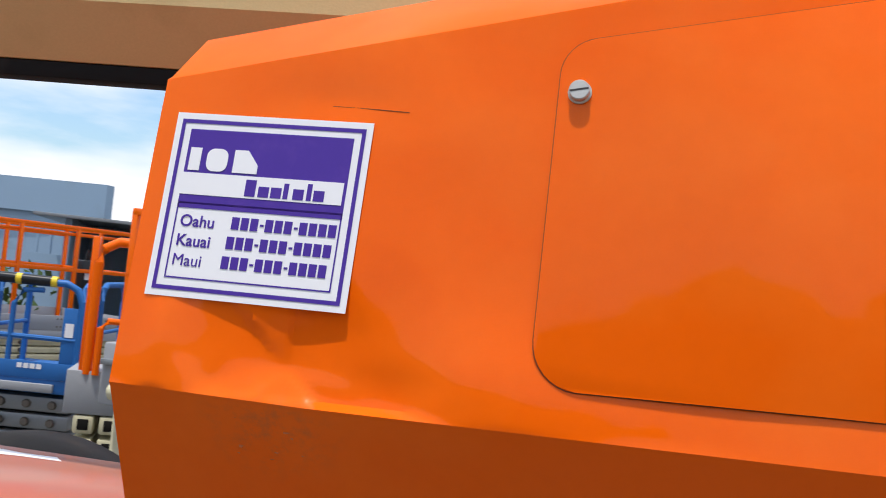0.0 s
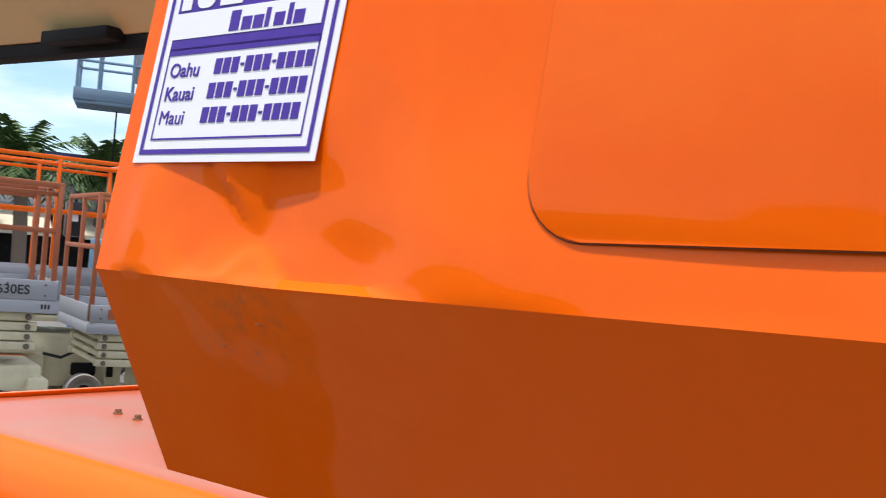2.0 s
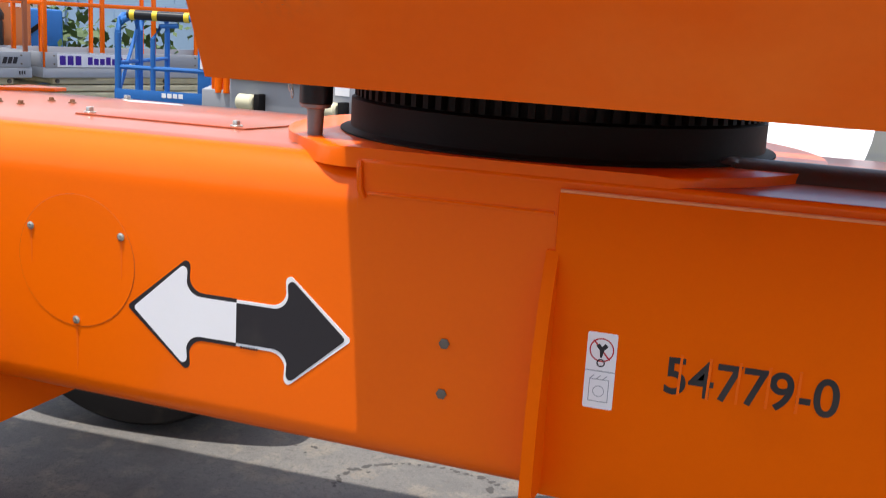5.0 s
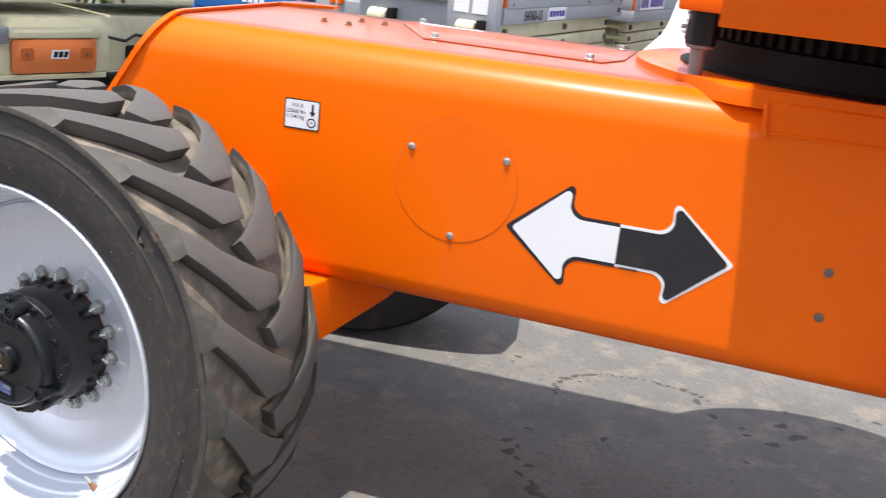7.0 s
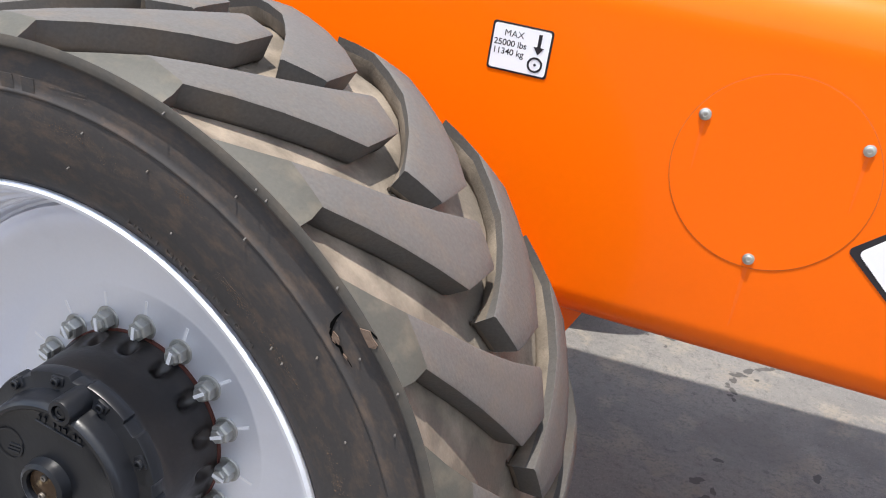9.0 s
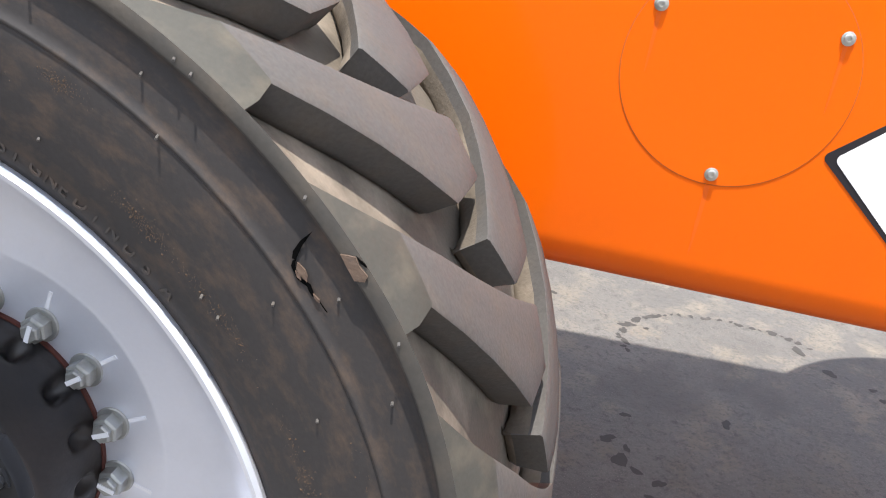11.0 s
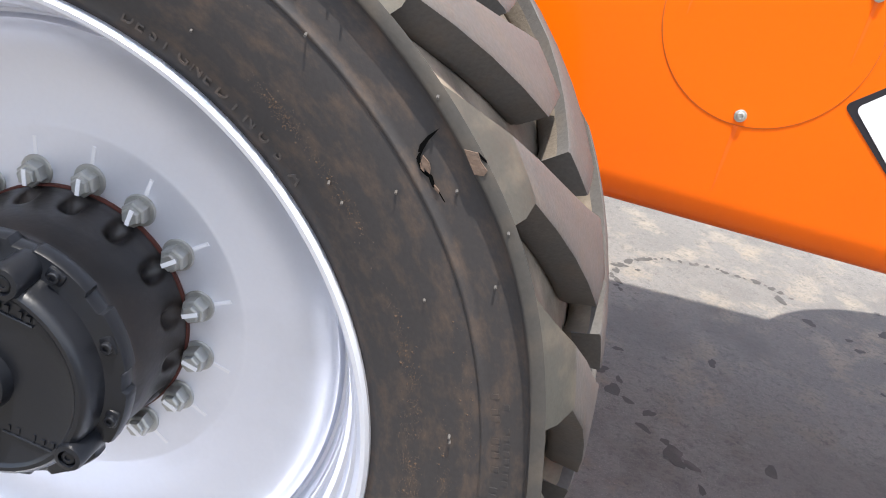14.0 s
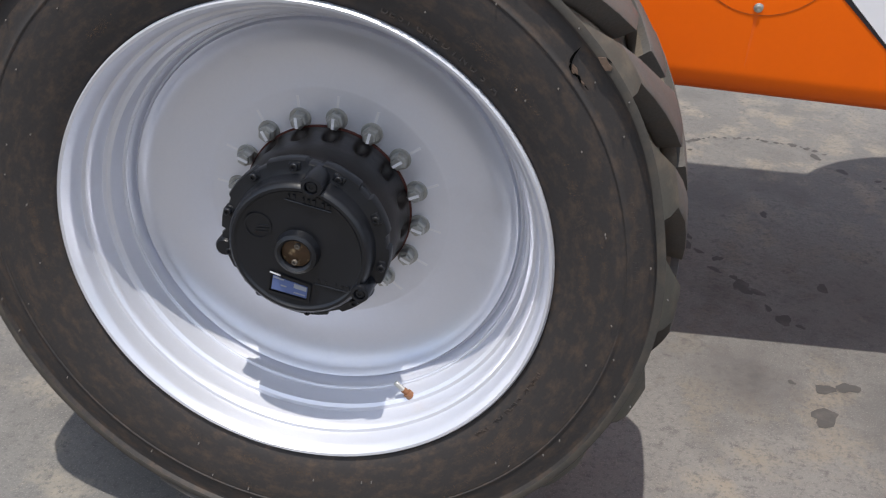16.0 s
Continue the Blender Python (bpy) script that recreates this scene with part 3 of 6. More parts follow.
# load decal
plate = part("load_decal", bm_prism(round_box(-0.4425, -0.3515, 1.0385, 1.1105, 0.005), 0.0012, side), M["ink"], chassis, "white wheel load decal", smooth=False)
part("decal_face", bm_prism(round_box(-0.4395, -0.3545, 1.0415, 1.1075, 0.004), 0.0018, side), M["white"], plate, smooth=False)
for text, u, v, s in (("MAX", -0.424, 1.0905, 0.0140), ("25000 lbs", -0.4375, 1.0765, 0.0128), ("11340 kg", -0.4375, 1.0635, 0.0128)):
    lettering("lettering", text, s, Matrix.Translation((u, -0.0016, v)) @ SIDE, M["ink"], plate, depth=0.0004)
part("arrow_mark", bm_prism([(-0.3725, 1.102), (-0.3675, 1.102), (-0.3675, 1.083), (-0.362, 1.083), (-0.370, 1.072), (-0.378, 1.083), (-0.3725, 1.083)], 0.0024, side), M["ink"], plate, smooth=False)
part("wheel_mark", bm_band(ring_points(-0.3715, 1.057, 0.0115), ring_points(-0.3715, 1.057, 0.0085), 0.0024, side), M["ink"], plate, smooth=False)
part("wheel_dot", bm_prism(ring_points(-0.3715, 1.057, 0.002, 12), 0.0024, side), M["ink"], plate, smooth=False)

# gusset plate, outer box and pictogram decal towards the far axle
def bm_gusset():
    bm = bmesh.new()
    rows = []
    for k in range(15):
        s = k / 14
        z = 1.125 - 0.47 * s
        out = 0.008 + 0.085 * math.sin(min(1.0, s * 1.15) * math.pi / 2) ** 0.8
        rows.append([bm.verts.new((x, y, z)) for x, y in ((1.032, 0.01), (1.032, -out), (1.056, -out), (1.056, 0.01))])
    for A, B in zip(rows, rows[1:]):
        for k in range(4):
            bm.faces.new((A[k], B[k], B[(k + 1) % 4], A[(k + 1) % 4]))
    bm.faces.new(rows[0])
    bm.faces.new(rows[-1][::-1])
    return bm


part("gusset", bm_gusset(), M["orange_matt"], lift, "curved orange gusset plate", smooth=True, angle=40)
part("axle_box", bm_box(1.046, 2.25, -0.010, 0.10, 0.64, 1.240, 0.009), M["orange_matt"], lift, "orange rear axle box with bright top edge")
# thin pale tube in place of the sky's highlight on the top edge
part("edge_highlight", bm_tube([(1.050, -0.0085, 1.2385), (2.24, -0.0085, 1.2385)], 0.0036, 8), M["worn"], lift, "pale painted highlight along the axle box edge")
part("weld_seam", bm_tube([(0.67, -0.002, 1.193), (1.04, -0.002, 1.193)], 0.004, 6), M["orange"], chassis)
part("weld_seam", bm_tube([(0.650, -0.001, 1.255), (0.652, -0.006, 1.235), (0.655, -0.006, 1.20), (0.662, -0.002, 1.183)], 0.006, 8), M["orange"], chassis)

BOX = -0.010
box_side = lambda u, v, w=0.0: (u, BOX - w, v)
picto = part("pictogram_decal", bm_prism(round_box(1.123, 1.179, 0.836, 0.983, 0.004), 0.001, box_side), M["white"], lift, "white lashing pictogram decal", smooth=False)
part("divider", bm_prism([(1.123, 0.908), (1.179, 0.908), (1.179, 0.910), (1.123, 0.910)], 0.0016, box_side), M["grey"], picto, smooth=False)
part("ring_mark", bm_band(ring_points(1.151, 0.950, 0.023), ring_points(1.151, 0.950, 0.0205), 0.0016, box_side), M["red"], picto, smooth=False)
part("slash_mark", bm_prism([(1.134, 0.967), (1.136, 0.969), (1.168, 0.933), (1.166, 0.931)], 0.0017, box_side), M["red"], picto, smooth=False)
part("hook_mark", bm_band(ring_points(1.151, 0.925, 0.008, 20), ring_points(1.151, 0.925, 0.0055, 20), 0.0018, box_side), M["ink"], picto, smooth=False)
part("boom_mark", bm_prism([(1.140, 0.957), (1.146, 0.962), (1.151, 0.956), (1.157, 0.963), (1.163, 0.957), (1.156, 0.950), (1.152, 0.935), (1.149, 0.935), (1.147, 0.950)], 0.0018, box_side), M["ink"], picto, smooth=False)
lines = bmesh.new()
for u0, v0, u1, v1 in ((1.133, 0.893, 1.133, 0.850), (1.169, 0.893, 1.169, 0.850), (1.133, 0.850, 1.169, 0.850), (1.133, 0.893, 1.141, 0.901), (1.145, 0.893, 1.153, 0.901), (1.157, 0.893, 1.165, 0.901), (1.133, 0.893, 1.169, 0.893)):
    bm_tube([box_side(u0, v0, 0.0015), box_side(u1, v1, 0.0015)], 0.0008, 4, lines)
part("line_mark", lines, M["grey"], picto, smooth=False)
part("coil_mark", bm_band(ring_points(1.151, 0.870, 0.011, 24), ring_points(1.151, 0.870, 0.0095, 24), 0.0016, box_side), M["grey"], picto, smooth=False)
lettering("stencil_number", "54779-0", 0.098, Matrix.Translation((1.266, BOX - 0.001, 0.888)) @ SIDE, M["ink"], lift, width=0.94)
# gaps of the stencil across the painted figures
for k in range(5):
    u = 1.296 + 0.0515 * k
    part("stencil_gap", bm_prism([(u - 0.0035, 0.885), (u + 0.0015, 0.885), (u + 0.0035, 0.962), (u - 0.0015, 0.962)], 0.0022, box_side), M["orange"], lift, smooth=False)

# front axle beam under the chassis, yoke and far wheel
axle = bm_prism([(-0.95, -0.11), (-0.330, -0.11), (-0.235, 0.30), (-0.235, 0.9), (-0.95, 0.9)], 0.125, lambda u, v, w: (u, v, 0.550 + w), 0.010)
for v in axle.verts:
    if v.co.z < 0.60:
        v.co.z -= 0.060 * min(1.0, max(0.0, (-0.24 - v.co.x) / 0.12))
part("axle_beam", axle, M["orange_matt"], lift, "orange axle beam deepening towards the wheel")
part("yoke", bm_lathe([(0, -0.05), (0.06, -0.05), (0.07, -0.04), (0.07, 0.25), (0.06, 0.27), (0, 0.27)], 32, axis="z", centre=(-0.535, -0.02, 0.62)), M["orange_matt"], lift, "orange steering yoke")

# ---------------------------------------------------------------- boom lift: turntable
def clipped_disc(cx, cy, r, y_min, n=120):
    pts = []
    for k in range(n):
        a = 2 * math.pi * k / n
        pts.append((cx + r * math.cos(a), max(y_min, cy + r * math.sin(a))))
    return pts


part("turntable_plate", bm_prism(clipped_disc(0.92, 0.50, 0.60, 0.004), 0.040, lambda u, v, w: (u, v, 1.240 + w), 0.007), M["orange"], lift, "round orange turntable base plate")
bearing = part("bearing", bm_lathe([(0, 1.278), (0.488, 1.278), (0.493, 1.281), (0.493, 1.284), (0.478, 1.286), (0.470, 1.29), (0.470, 1.352), (0.443, 1.356), (0.443, 1.43), (0, 1.43)], 96, axis="z", centre=(0.92, 0.52, 0)), M["dark"], lift, "black greased slewing ring")
teeth = bmesh.new()
for k in range(90):
    a = 2 * math.pi * k / 90
    t = bm_box(0.441, 0.463, -0.007, 0.007, 1.358, 1.415)
    t.transform(Matrix.Translation((0.92, 0.52, 0)) @ Matrix.Rotation(a, 4, "Z"))
    me_t = bpy.data.meshes.new("tooth")
    t.to_mesh(me_t)
    t.free()
    teeth.from_mesh(me_t)
    bpy.data.meshes.remove(me_t)
part("gear_teeth", teeth, M["dark"], bearing, smooth=False)

stop = part("lock_pin", bm_lathe([(0, 1.275), (0.016, 1.275), (0.018, 1.33), (0.019, 1.335), (0.031, 1.338), (0.033, 1.345), (0.033, 1.425), (0, 1.425)], 32, axis="z", centre=(0.487, 0.145, 0)), M["grey_steel"], lift, "dark steel turntable lock pin")
part("pin_sleeve", bm_lathe([(0.0335, 1.345), (0.035, 1.347), (0.035, 1.425), (0.0335, 1.425)], 32, axis="z", centre=(0.487, 0.145, 0)), M["black"], stop)
part("turntable_arm", bm_box(0.43, 0.70, 0.07, 0.36, 1.420, 1.47, 0.006), M["orange"], lift, "orange arm of the turntable over the lock pin")
chain = bmesh.new()
for k in range(5):
    c = Vector((0.452 + 0.003 * math.sin(k * 1.7), 0.10, 1.418 - 0.013 * k))
    pts = [c + Vector((0.0045 * math.cos(a), 0, 0.009 * math.sin(a))) if k % 2 else c + Vector((0, 0.0045 * math.cos(a), 0.009 * math.sin(a))) for a in [2 * math.pi * i / 10 for i in range(11)]]
    bm_tube(pts, 0.0014, 5, chain)
part("chain", chain, M["steel"], stop, "thin steel safety chain")

part("cylinder", bm_lathe([(0, 1.29), (0.030, 1.29), (0.032, 1.30), (0.034, 1.335), (0.052, 1.34), (0.052, 2.2), (0, 2.2)], 40, axis="x", centre=(0, 0.28, 1.246)), M["dark_pipe"], lift, "grey steel hydraulic cylinder")
part("cylinder_eye", bm_lathe([(0, -0.03), (0.040, -0.03), (0.045, -0.02), (0.045, 0.02), (0.040, 0.03), (0, 0.03)], 32, axis="y", centre=(1.33, 0.28, 1.252)), M["dark_pipe"], lift, "dark grey cylinder eye")

# ---------------------------------------------------------------- boom lift: hood
def hood_y(x, z):
    return -0.4775 + 0.162 * (z - 1.682) - 0.042 * (x - 0.666)


def crease_z(x):
    return 1.900 + 0.232 * (min(x, 1.5) - 0.539)


def low_crease_z(x):
    return 1.594 + 0.019 * max(0.0, min(x, 1.6) - 0.74)


DENTS = ((0.645, 1.606, 0.014, 0.010, 0.0030), (0.585, 1.640, 0.010, 0.034, -0.0028), (0.735, 1.885, 0.060, 0.018, 0.0030), (0.840, 1.880, 0.050, 0.03, -0.0015), (0.90, 1.70, 0.05, 0.10, 0.0022), (1.05, 1.80, 0.10, 0.07, 0.0016), (0.75, 1.602, 0.03, 0.007, 0.0015), (0.812, 1.603, 0.030, 0.022, 0.0065), (0.90, 1.640, 0.05, 0.030, -0.0035), (1.10, 1.70, 0.12, 0.05, 0.0040), (1.20, 1.83, 0.14, 0.06, -0.0035))
# how far the struck dent reaches in each direction (degrees, metres)
FOLDS = ((0.0, 0.17), (40.0, 0.16), (89.0, 0.135), (93.0, 0.070), (134.0, 0.070), (138.0, 0.140), (180.0, 0.12), (205.0, 0.07), (235.0, 0.036), (300.0, 0.036), (318.0, 0.050), (324.0, 0.115), (345.0, 0.13), (360.0, 0.17))


def buckle(x, z):
    """A dent struck in low on the sheet, with creased flanks that reach out unequally."""
    dx, dz = x - 0.714, z - 1.628
    r, q = math.hypot(dx, dz), math.degrees(math.atan2(dz, dx)) % 360
    for (q0, h0), (q1, h1) in zip(FOLDS, FOLDS[1:]):
        if q0 <= q <= q1:
            reach = h0 + (h1 - h0) * (q - q0) / (q1 - q0)
            break
    return 0.0125 * max(0.0, 1 - r / reach) ** 1.1


def dent(x, z):
    return sum(h * math.exp(-((x - cx) ** 2 / (2 * rx * rx)) - ((z - cz) ** 2 / (2 * rz * rz))) for cx, cz, rx, rz, h in DENTS) + buckle(x, z) + 0.0019 * noise.noise(Vector((x * 7, z * 7, 0)))


def bm_hood():
    bm = bmesh.new()
    xs = [0.541 + 0.0045 * k for k in range(124)] + [1.13 + 0.08 * k for k in range(15)]
    rows = []
    for i, x in enumerate(xs):
        dy = -0.042 * (x - 0.54)
        zc, z0 = crease_z(x), low_crease_z(x)
        lower = [(x - 0.006 * (i == 0), -0.388 + dy * 0.6, 1.419), (x, hood_y(x, z0) + 0.0045, z0 - 0.006)]
        col = list(lower)
        for k in range(45):
            f = k / 44
            z = z0 + (zc - z0) * f ** 1.5
            edge = min(1.0, k / 3)
            if x < 0.80 and 1.665 < z < 1.885:
                edge *= max(0.0, 1 - min((z - 1.665) / 0.06, (1.885 - z) / 0.015, (0.80 - x) / 0.03))
            col.append((x, hood_y(x, z) + dent(x, z) * edge, z))
        step = 0.050 if i == 0 else 0.0
        col.append((x + step * 0.08, hood_y(x, zc) + 0.004, zc + 0.004))
        col.append((x + step, hood_y(x, zc) + 0.075, zc + 0.058))
        col.append((x + step, 0.35, zc + 0.115))
        rows.append([bm.verts.new(p) for p in col])
    for A, B in zip(rows, rows[1:]):
        for k in range(len(A) - 1):
            bm.faces.new((A[k], B[k], B[k + 1], A[k + 1]))
    inner = [bm.verts.new((0.64, -0.02, 1.419)), bm.verts.new((0.66, 0.35, 1.419)), bm.verts.new((2.25, 0.35, 1.419))]
    bm.faces.new([r[0] for r in rows] + [inner[2], inner[1], inner[0]])
    bm.faces.new([v for v in rows[0]] + [inner[1], inner[0]])
    bm.faces.new([v for v in rows[-1]] + [inner[2]])
    bm.faces.new([inner[1], inner[2], rows[-1][-1], *[r[-1] for r in rows[-2:0:-1]], rows[0][-1]])
    return bm


hood = part("hood", bm_hood(), M["hood"], lift, "orange sheet metal hood with dents and scuffed crease", angle=26)


def hood_at(u, v, w=0.0):
    """On the hood side: u along x, v height, w out of the sheet."""
    n_hat = Vector((-0.042, -1.0, 0.162)).normalized()
    return Vector((u, hood_y(u, v), v)) + n_hat * w


# hatch with rounded corners whose upper edge follows the sloping crease
def hatch_outline(grow=0.0):
    x0, x1, z0, r = 0.946 - grow, 1.75, 1.639 - grow, 0.042 + grow

    def top(x):
        return 1.968 + 0.205 * (x - 0.985) + grow

    pts = []
    for k in range(9):
        a = radians(180 + 90 * k / 8)
        pts.append((x0 + r + r * math.cos(a), z0 + r + r * math.sin(a)))
    pts += [(1.2, z0 + 0.006), (x1, z0 + 0.018), (x1, top(x1))]
    pts += [(1.2, top(1.2))]
    r2 = 0.038
    for k in range(9):
        a = radians(101 + 79 * k / 8)
        pts.append((x0 - 0.004 + r2 + r2 * math.cos(a), top(x0 + r2) - r2 * 1.02 + r2 * math.sin(a)))
    return pts


part("hatch_gap", bm_prism(hatch_outline(0.0009), 0.0010, hood_at), M["scuff"], hood, smooth=False)
hatch = part("hatch", bm_prism(hatch_outline(), 0.0021, hood_at, 0.0009), M["hood"], hood, "orange hatch with rounded corners")
HOOD_TURN = Matrix((Vector((1, -0.042, 0)).normalized(), Vector((0.0068, 0.160, 0.987)).normalized(), Vector((-0.042, -1.0, 0.162)).normalized())).transposed().to_4x4()


def hood_matrix(u, v, w):
    return Matrix.Translation(hood_at(u, v, w)) @ HOOD_TURN


latch = set_part("latch", bm_lathe([(0, 0), (0.0112, 0), (0.0112, 0.002), (0.0098, 0.003), (0.0098, 0.009), (0.0088, 0.010), (0, 0.010)], 32, axis="z"), M["steel"], hatch, hood_matrix(0.962, 1.912, 0.0021), "slotted steel latch screw")
slot = bm_box(-0.0088, 0.0088, -0.0009, 0.0009, 0.0098, 0.0104)
slot.transform(Matrix.Rotation(radians(12), 4, "Z"))
set_part("slot", slot, M["ink"], latch, hood_matrix(0.962, 1.912, 0.0021))
# scratch and scuffs
rubbed_patch(M["hood"], hood_at(0.705, low_crease_z(0.705), 0) + Vector((0, 0.02, -0.028)), (0.085, 0.08, 0.060), (0.40, 0.130, 0.040), 0.45, wave=0.010)
part("scratch", bm_prism([(0.722, 1.8838), (0.745, 1.8836), (0.770, 1.8830), (0.800, 1.8822), (0.801, 1.8828), (0.770, 1.8838), (0.745, 1.8842), (0.722, 1.8842)], 0.0012, lambda u, v, w: hood_at(u, v, w - 0.0006) + Vector((0, dent(u, v), 0))), M["scuff"], hood, "thin dark scratch", smooth=False)

scuff_rng = random.Random(12)
low_n = Vector((-0.042, -0.83, -0.55)).normalized()
for k in range(26):
    along_crease = k < 14
    u = scuff_rng.uniform(0.60, 0.80) if along_crease else scuff_rng.gauss(0.700, 0.028)
    v = low_crease_z(u) - (0.004 + 0.004 * scuff_rng.random() if along_crease else scuff_rng.uniform(0.015, 0.065))
    f = (low_crease_z(u) - v) / (low_crease_z(u) - 1.419)
    y = (hood_y(u, low_crease_z(u)) + 0.0045) * (1 - f) + (-0.388 - 0.0252 * (u - 0.54)) * f
    wide, tall = (scuff_rng.uniform(0.004, 0.014), scuff_rng.uniform(0.0008, 0.002)) if along_crease else (scuff_rng.uniform(0.002, 0.006), scuff_rng.uniform(0.002, 0.006))
    outline = [(wide * scuff_rng.uniform(0.5, 1) * math.cos(g), tall * scuff_rng.uniform(0.5, 1) * math.sin(g)) for g in (0.1, 0.9, 1.7, 2.6, 3.4, 4.2, 5.1, 5.8)]
    base_p = Vector((u, y, v))
    part("scuff", bm_prism(outline, 0.0007, lambda a, b, w: base_p + Vector((a, b * 0.5, b * 0.85)) + low_n * w), M["scuff_grey"] if k % 3 or not along_crease else M["scuff"], hood, smooth=False)

# sticker
ST0, STW, STH = (0.5615, 1.6815), 0.2065, 0.1845


def on_sticker(u, v, w=0.0):
    s = u / STW
    return hood_at(ST0[0] + u, ST0[1] + v + 0.0028 * s, 0.0014 + w)


def sticker_rect(u0, u1, v0, v1):
    return [(u0, v0), (u1, v0), (u1, v1), (u0, v1)]


sticker = part("rental_sticker", bm_prism(sticker_rect(0, STW, 0, STH), 0.0006, on_sticker), M["white"], hood, "white and purple rental sticker", smooth=False)
part("outer_line", bm_band(sticker_rect(0.0065, STW - 0.0065, 0.0065, STH - 0.0065), sticker_rect(0.0105, STW - 0.0105, 0.0105, STH - 0.0105), 0.0011, on_sticker), M["purple"], sticker, smooth=False)
part("inner_line", bm_band(sticker_rect(0.0175, STW - 0.0175, 0.018, 0.094), sticker_rect(0.0190, STW - 0.0190, 0.0195, 0.092), 0.0011, on_sticker), M["purple"], sticker, smooth=False)
part("purple_field", bm_prism(sticker_rect(0.0175, STW - 0.0175, 0.088, STH - 0.0165), 0.0011, on_sticker), M["purple"], sticker, smooth=False)
part("white_band", bm_prism(sticker_rect(0.0175, STW - 0.0205, 0.1015, 0.1235), 0.0016, on_sticker), M["white"], sticker, smooth=False)
for outline in (sticker_rect(0.0215, 0.0335, 0.126, 0.149), round_box(0.040, 0.0625, 0.126, 0.149, 0.008), [(0.069, 0.126), (0.095, 0.126), (0.095, 0.1345), (0.083, 0.149), (0.069, 0.149)]):
    part("logo_shape", bm_prism(outline, 0.0018, on_sticker), M["white"], sticker, smooth=False)
for k, (u0, tall) in enumerate(((0.080, 1), (0.094, 0), (0.107, 0), (0.120, 0.8), (0.130, 0), (0.144, 1), (0.151, 0))):
    wide = 0.005 if k in (3, 5) else 0.011
    part("word_bar", bm_prism(sticker_rect(u0 + 0.006, u0 + 0.006 + wide, 0.1035, 0.1140 + 0.006 * tall), 0.0020, on_sticker), M["purple"], sticker, smooth=False)
for row, (place_name, gap) in enumerate((("Oahu", 0.0545), ("Kauai", 0.0530), ("Maui", 0.0520))):
    v = 0.0700 - 0.0195 * row
    u0 = 0.0235 - 0.0006 * row
    base = Matrix.Translation(on_sticker(u0, v, 0.0007)) @ HOOD_TURN
    lettering("place_name", place_name, 0.0165, base, M["purple"], sticker)
    u = u0 + gap
    for group in (3, 3, 4):
        for k in range(group):
            part("number_bar", bm_prism(sticker_rect(u, u + 0.0078, v, v + 0.0122), 0.0012, on_sticker), M["purple"], sticker, smooth=False)
            u += 0.0098
        if group == 3:
            part("dash", bm_prism(sticker_rect(u + 0.0002, u + 0.0040, v + 0.005, v + 0.007), 0.0012, on_sticker), M["purple"], sticker, smooth=False)
            u += 0.0056

# ---------------------------------------------------------------- boom lift: boom
def bm_boom():
    sec = [(0.555, 2.10), (0.62, 2.10), (0.66, 2.15), (0.66, 2.30), (0.60, 2.36), (0.52, 2.36), (0.455, 2.30), (0.455, 2.203)]
    return bm_prism(sec, 8.2, lambda u, v, w: (-5.2 + w, u, v))


boom = part("boom", bm_boom(), M["boom"], lift, "cream painted telescopic boom seen from below", smooth=False)
part("wear_pad", bm_box(-1.10, -0.84, 0.505, 0.575, 2.080, 2.112, 0.006), M["dark"], boom, "dark pad bracket under the boom")
part("boom_strip", bm_box(-5.2, 2.9, 0.56, 0.622, 2.064, 2.0995, 0.004), M["dark"], boom, "dark underside strip")

# ---------------------------------------------------------------- boom lift: wheel
WHEEL = pose(-0.721, -0.493, 0.602, 0, 0, -8.4)
RIM = [(0.0, -0.008), (0.1900, -0.008), (0.1925, -0.0080), (0.1940, -0.0083), (0.1965, -0.0086), (0.225, -0.0118), (0.255, -0.0105), (0.284, 0.002), (0.294, 0.012), (0.2985, 0.0195), (0.3015, 0.0215), (0.3035, 0.0190), (0.3045, 0.0130), (0.3080, 0.0125), (0.3100, 0.020), (0.3115, 0.029), (0.3145, 0.0335), (0.3165, 0.0330), (0.3180, 0.0345), (0.3205, 0.0350), (0.3220, 0.039),
       (0.3225, 0.058), (0.3250, 0.0665), (0.3300, 0.0710), (0.3355, 0.0720), (0.3375, 0.077), (0.3375, 0.096), (0.3395, 0.1045), (0.3440, 0.1100), (0.3490, 0.1115), (0.3510, 0.118), (0.3525, 0.133), (0.3550, 0.140), (0.3580, 0.145), (0.361, 0.1505), (0.365, 0.1515), (0.368, 0.148), (0.368, -0.15)]
wheel = part("wheel", bm_lathe(RIM, 160), M["silver"], lift, "silver painted steel wheel rim", angle=30)
wheel.matrix_world = WHEEL


# one chevron lug from the rib to its inner tip: leading edge, trailing edge (across in metres, round in degrees), depth below the crown
LUG = [((0.1655, 15.6), (0.1655, 28.2), 0.0122), ((0.1540, 15.5), (0.1480, 24.9), 0.0066), ((0.1370, 15.9), (0.1260, 21.7), 0.0), ((0.1050, 12.0), (0.0860, 17.8), 0.0),
       ((0.0720, 8.0), (0.0440, 13.9), 0.0), ((0.0400, 4.1), (0.0110, 11.3), 0.0), ((0.0080, 0.2), (-0.0200, 9.1), 0.0), ((-0.0300, 0.1), (-0.0560, 7.0), 0.0), ((-0.0580, 0.1), (-0.0780, 5.8), 0.0), ((-0.0620, 0.15), (-0.0830, 5.4), 0.0014)]
MID = -0.05


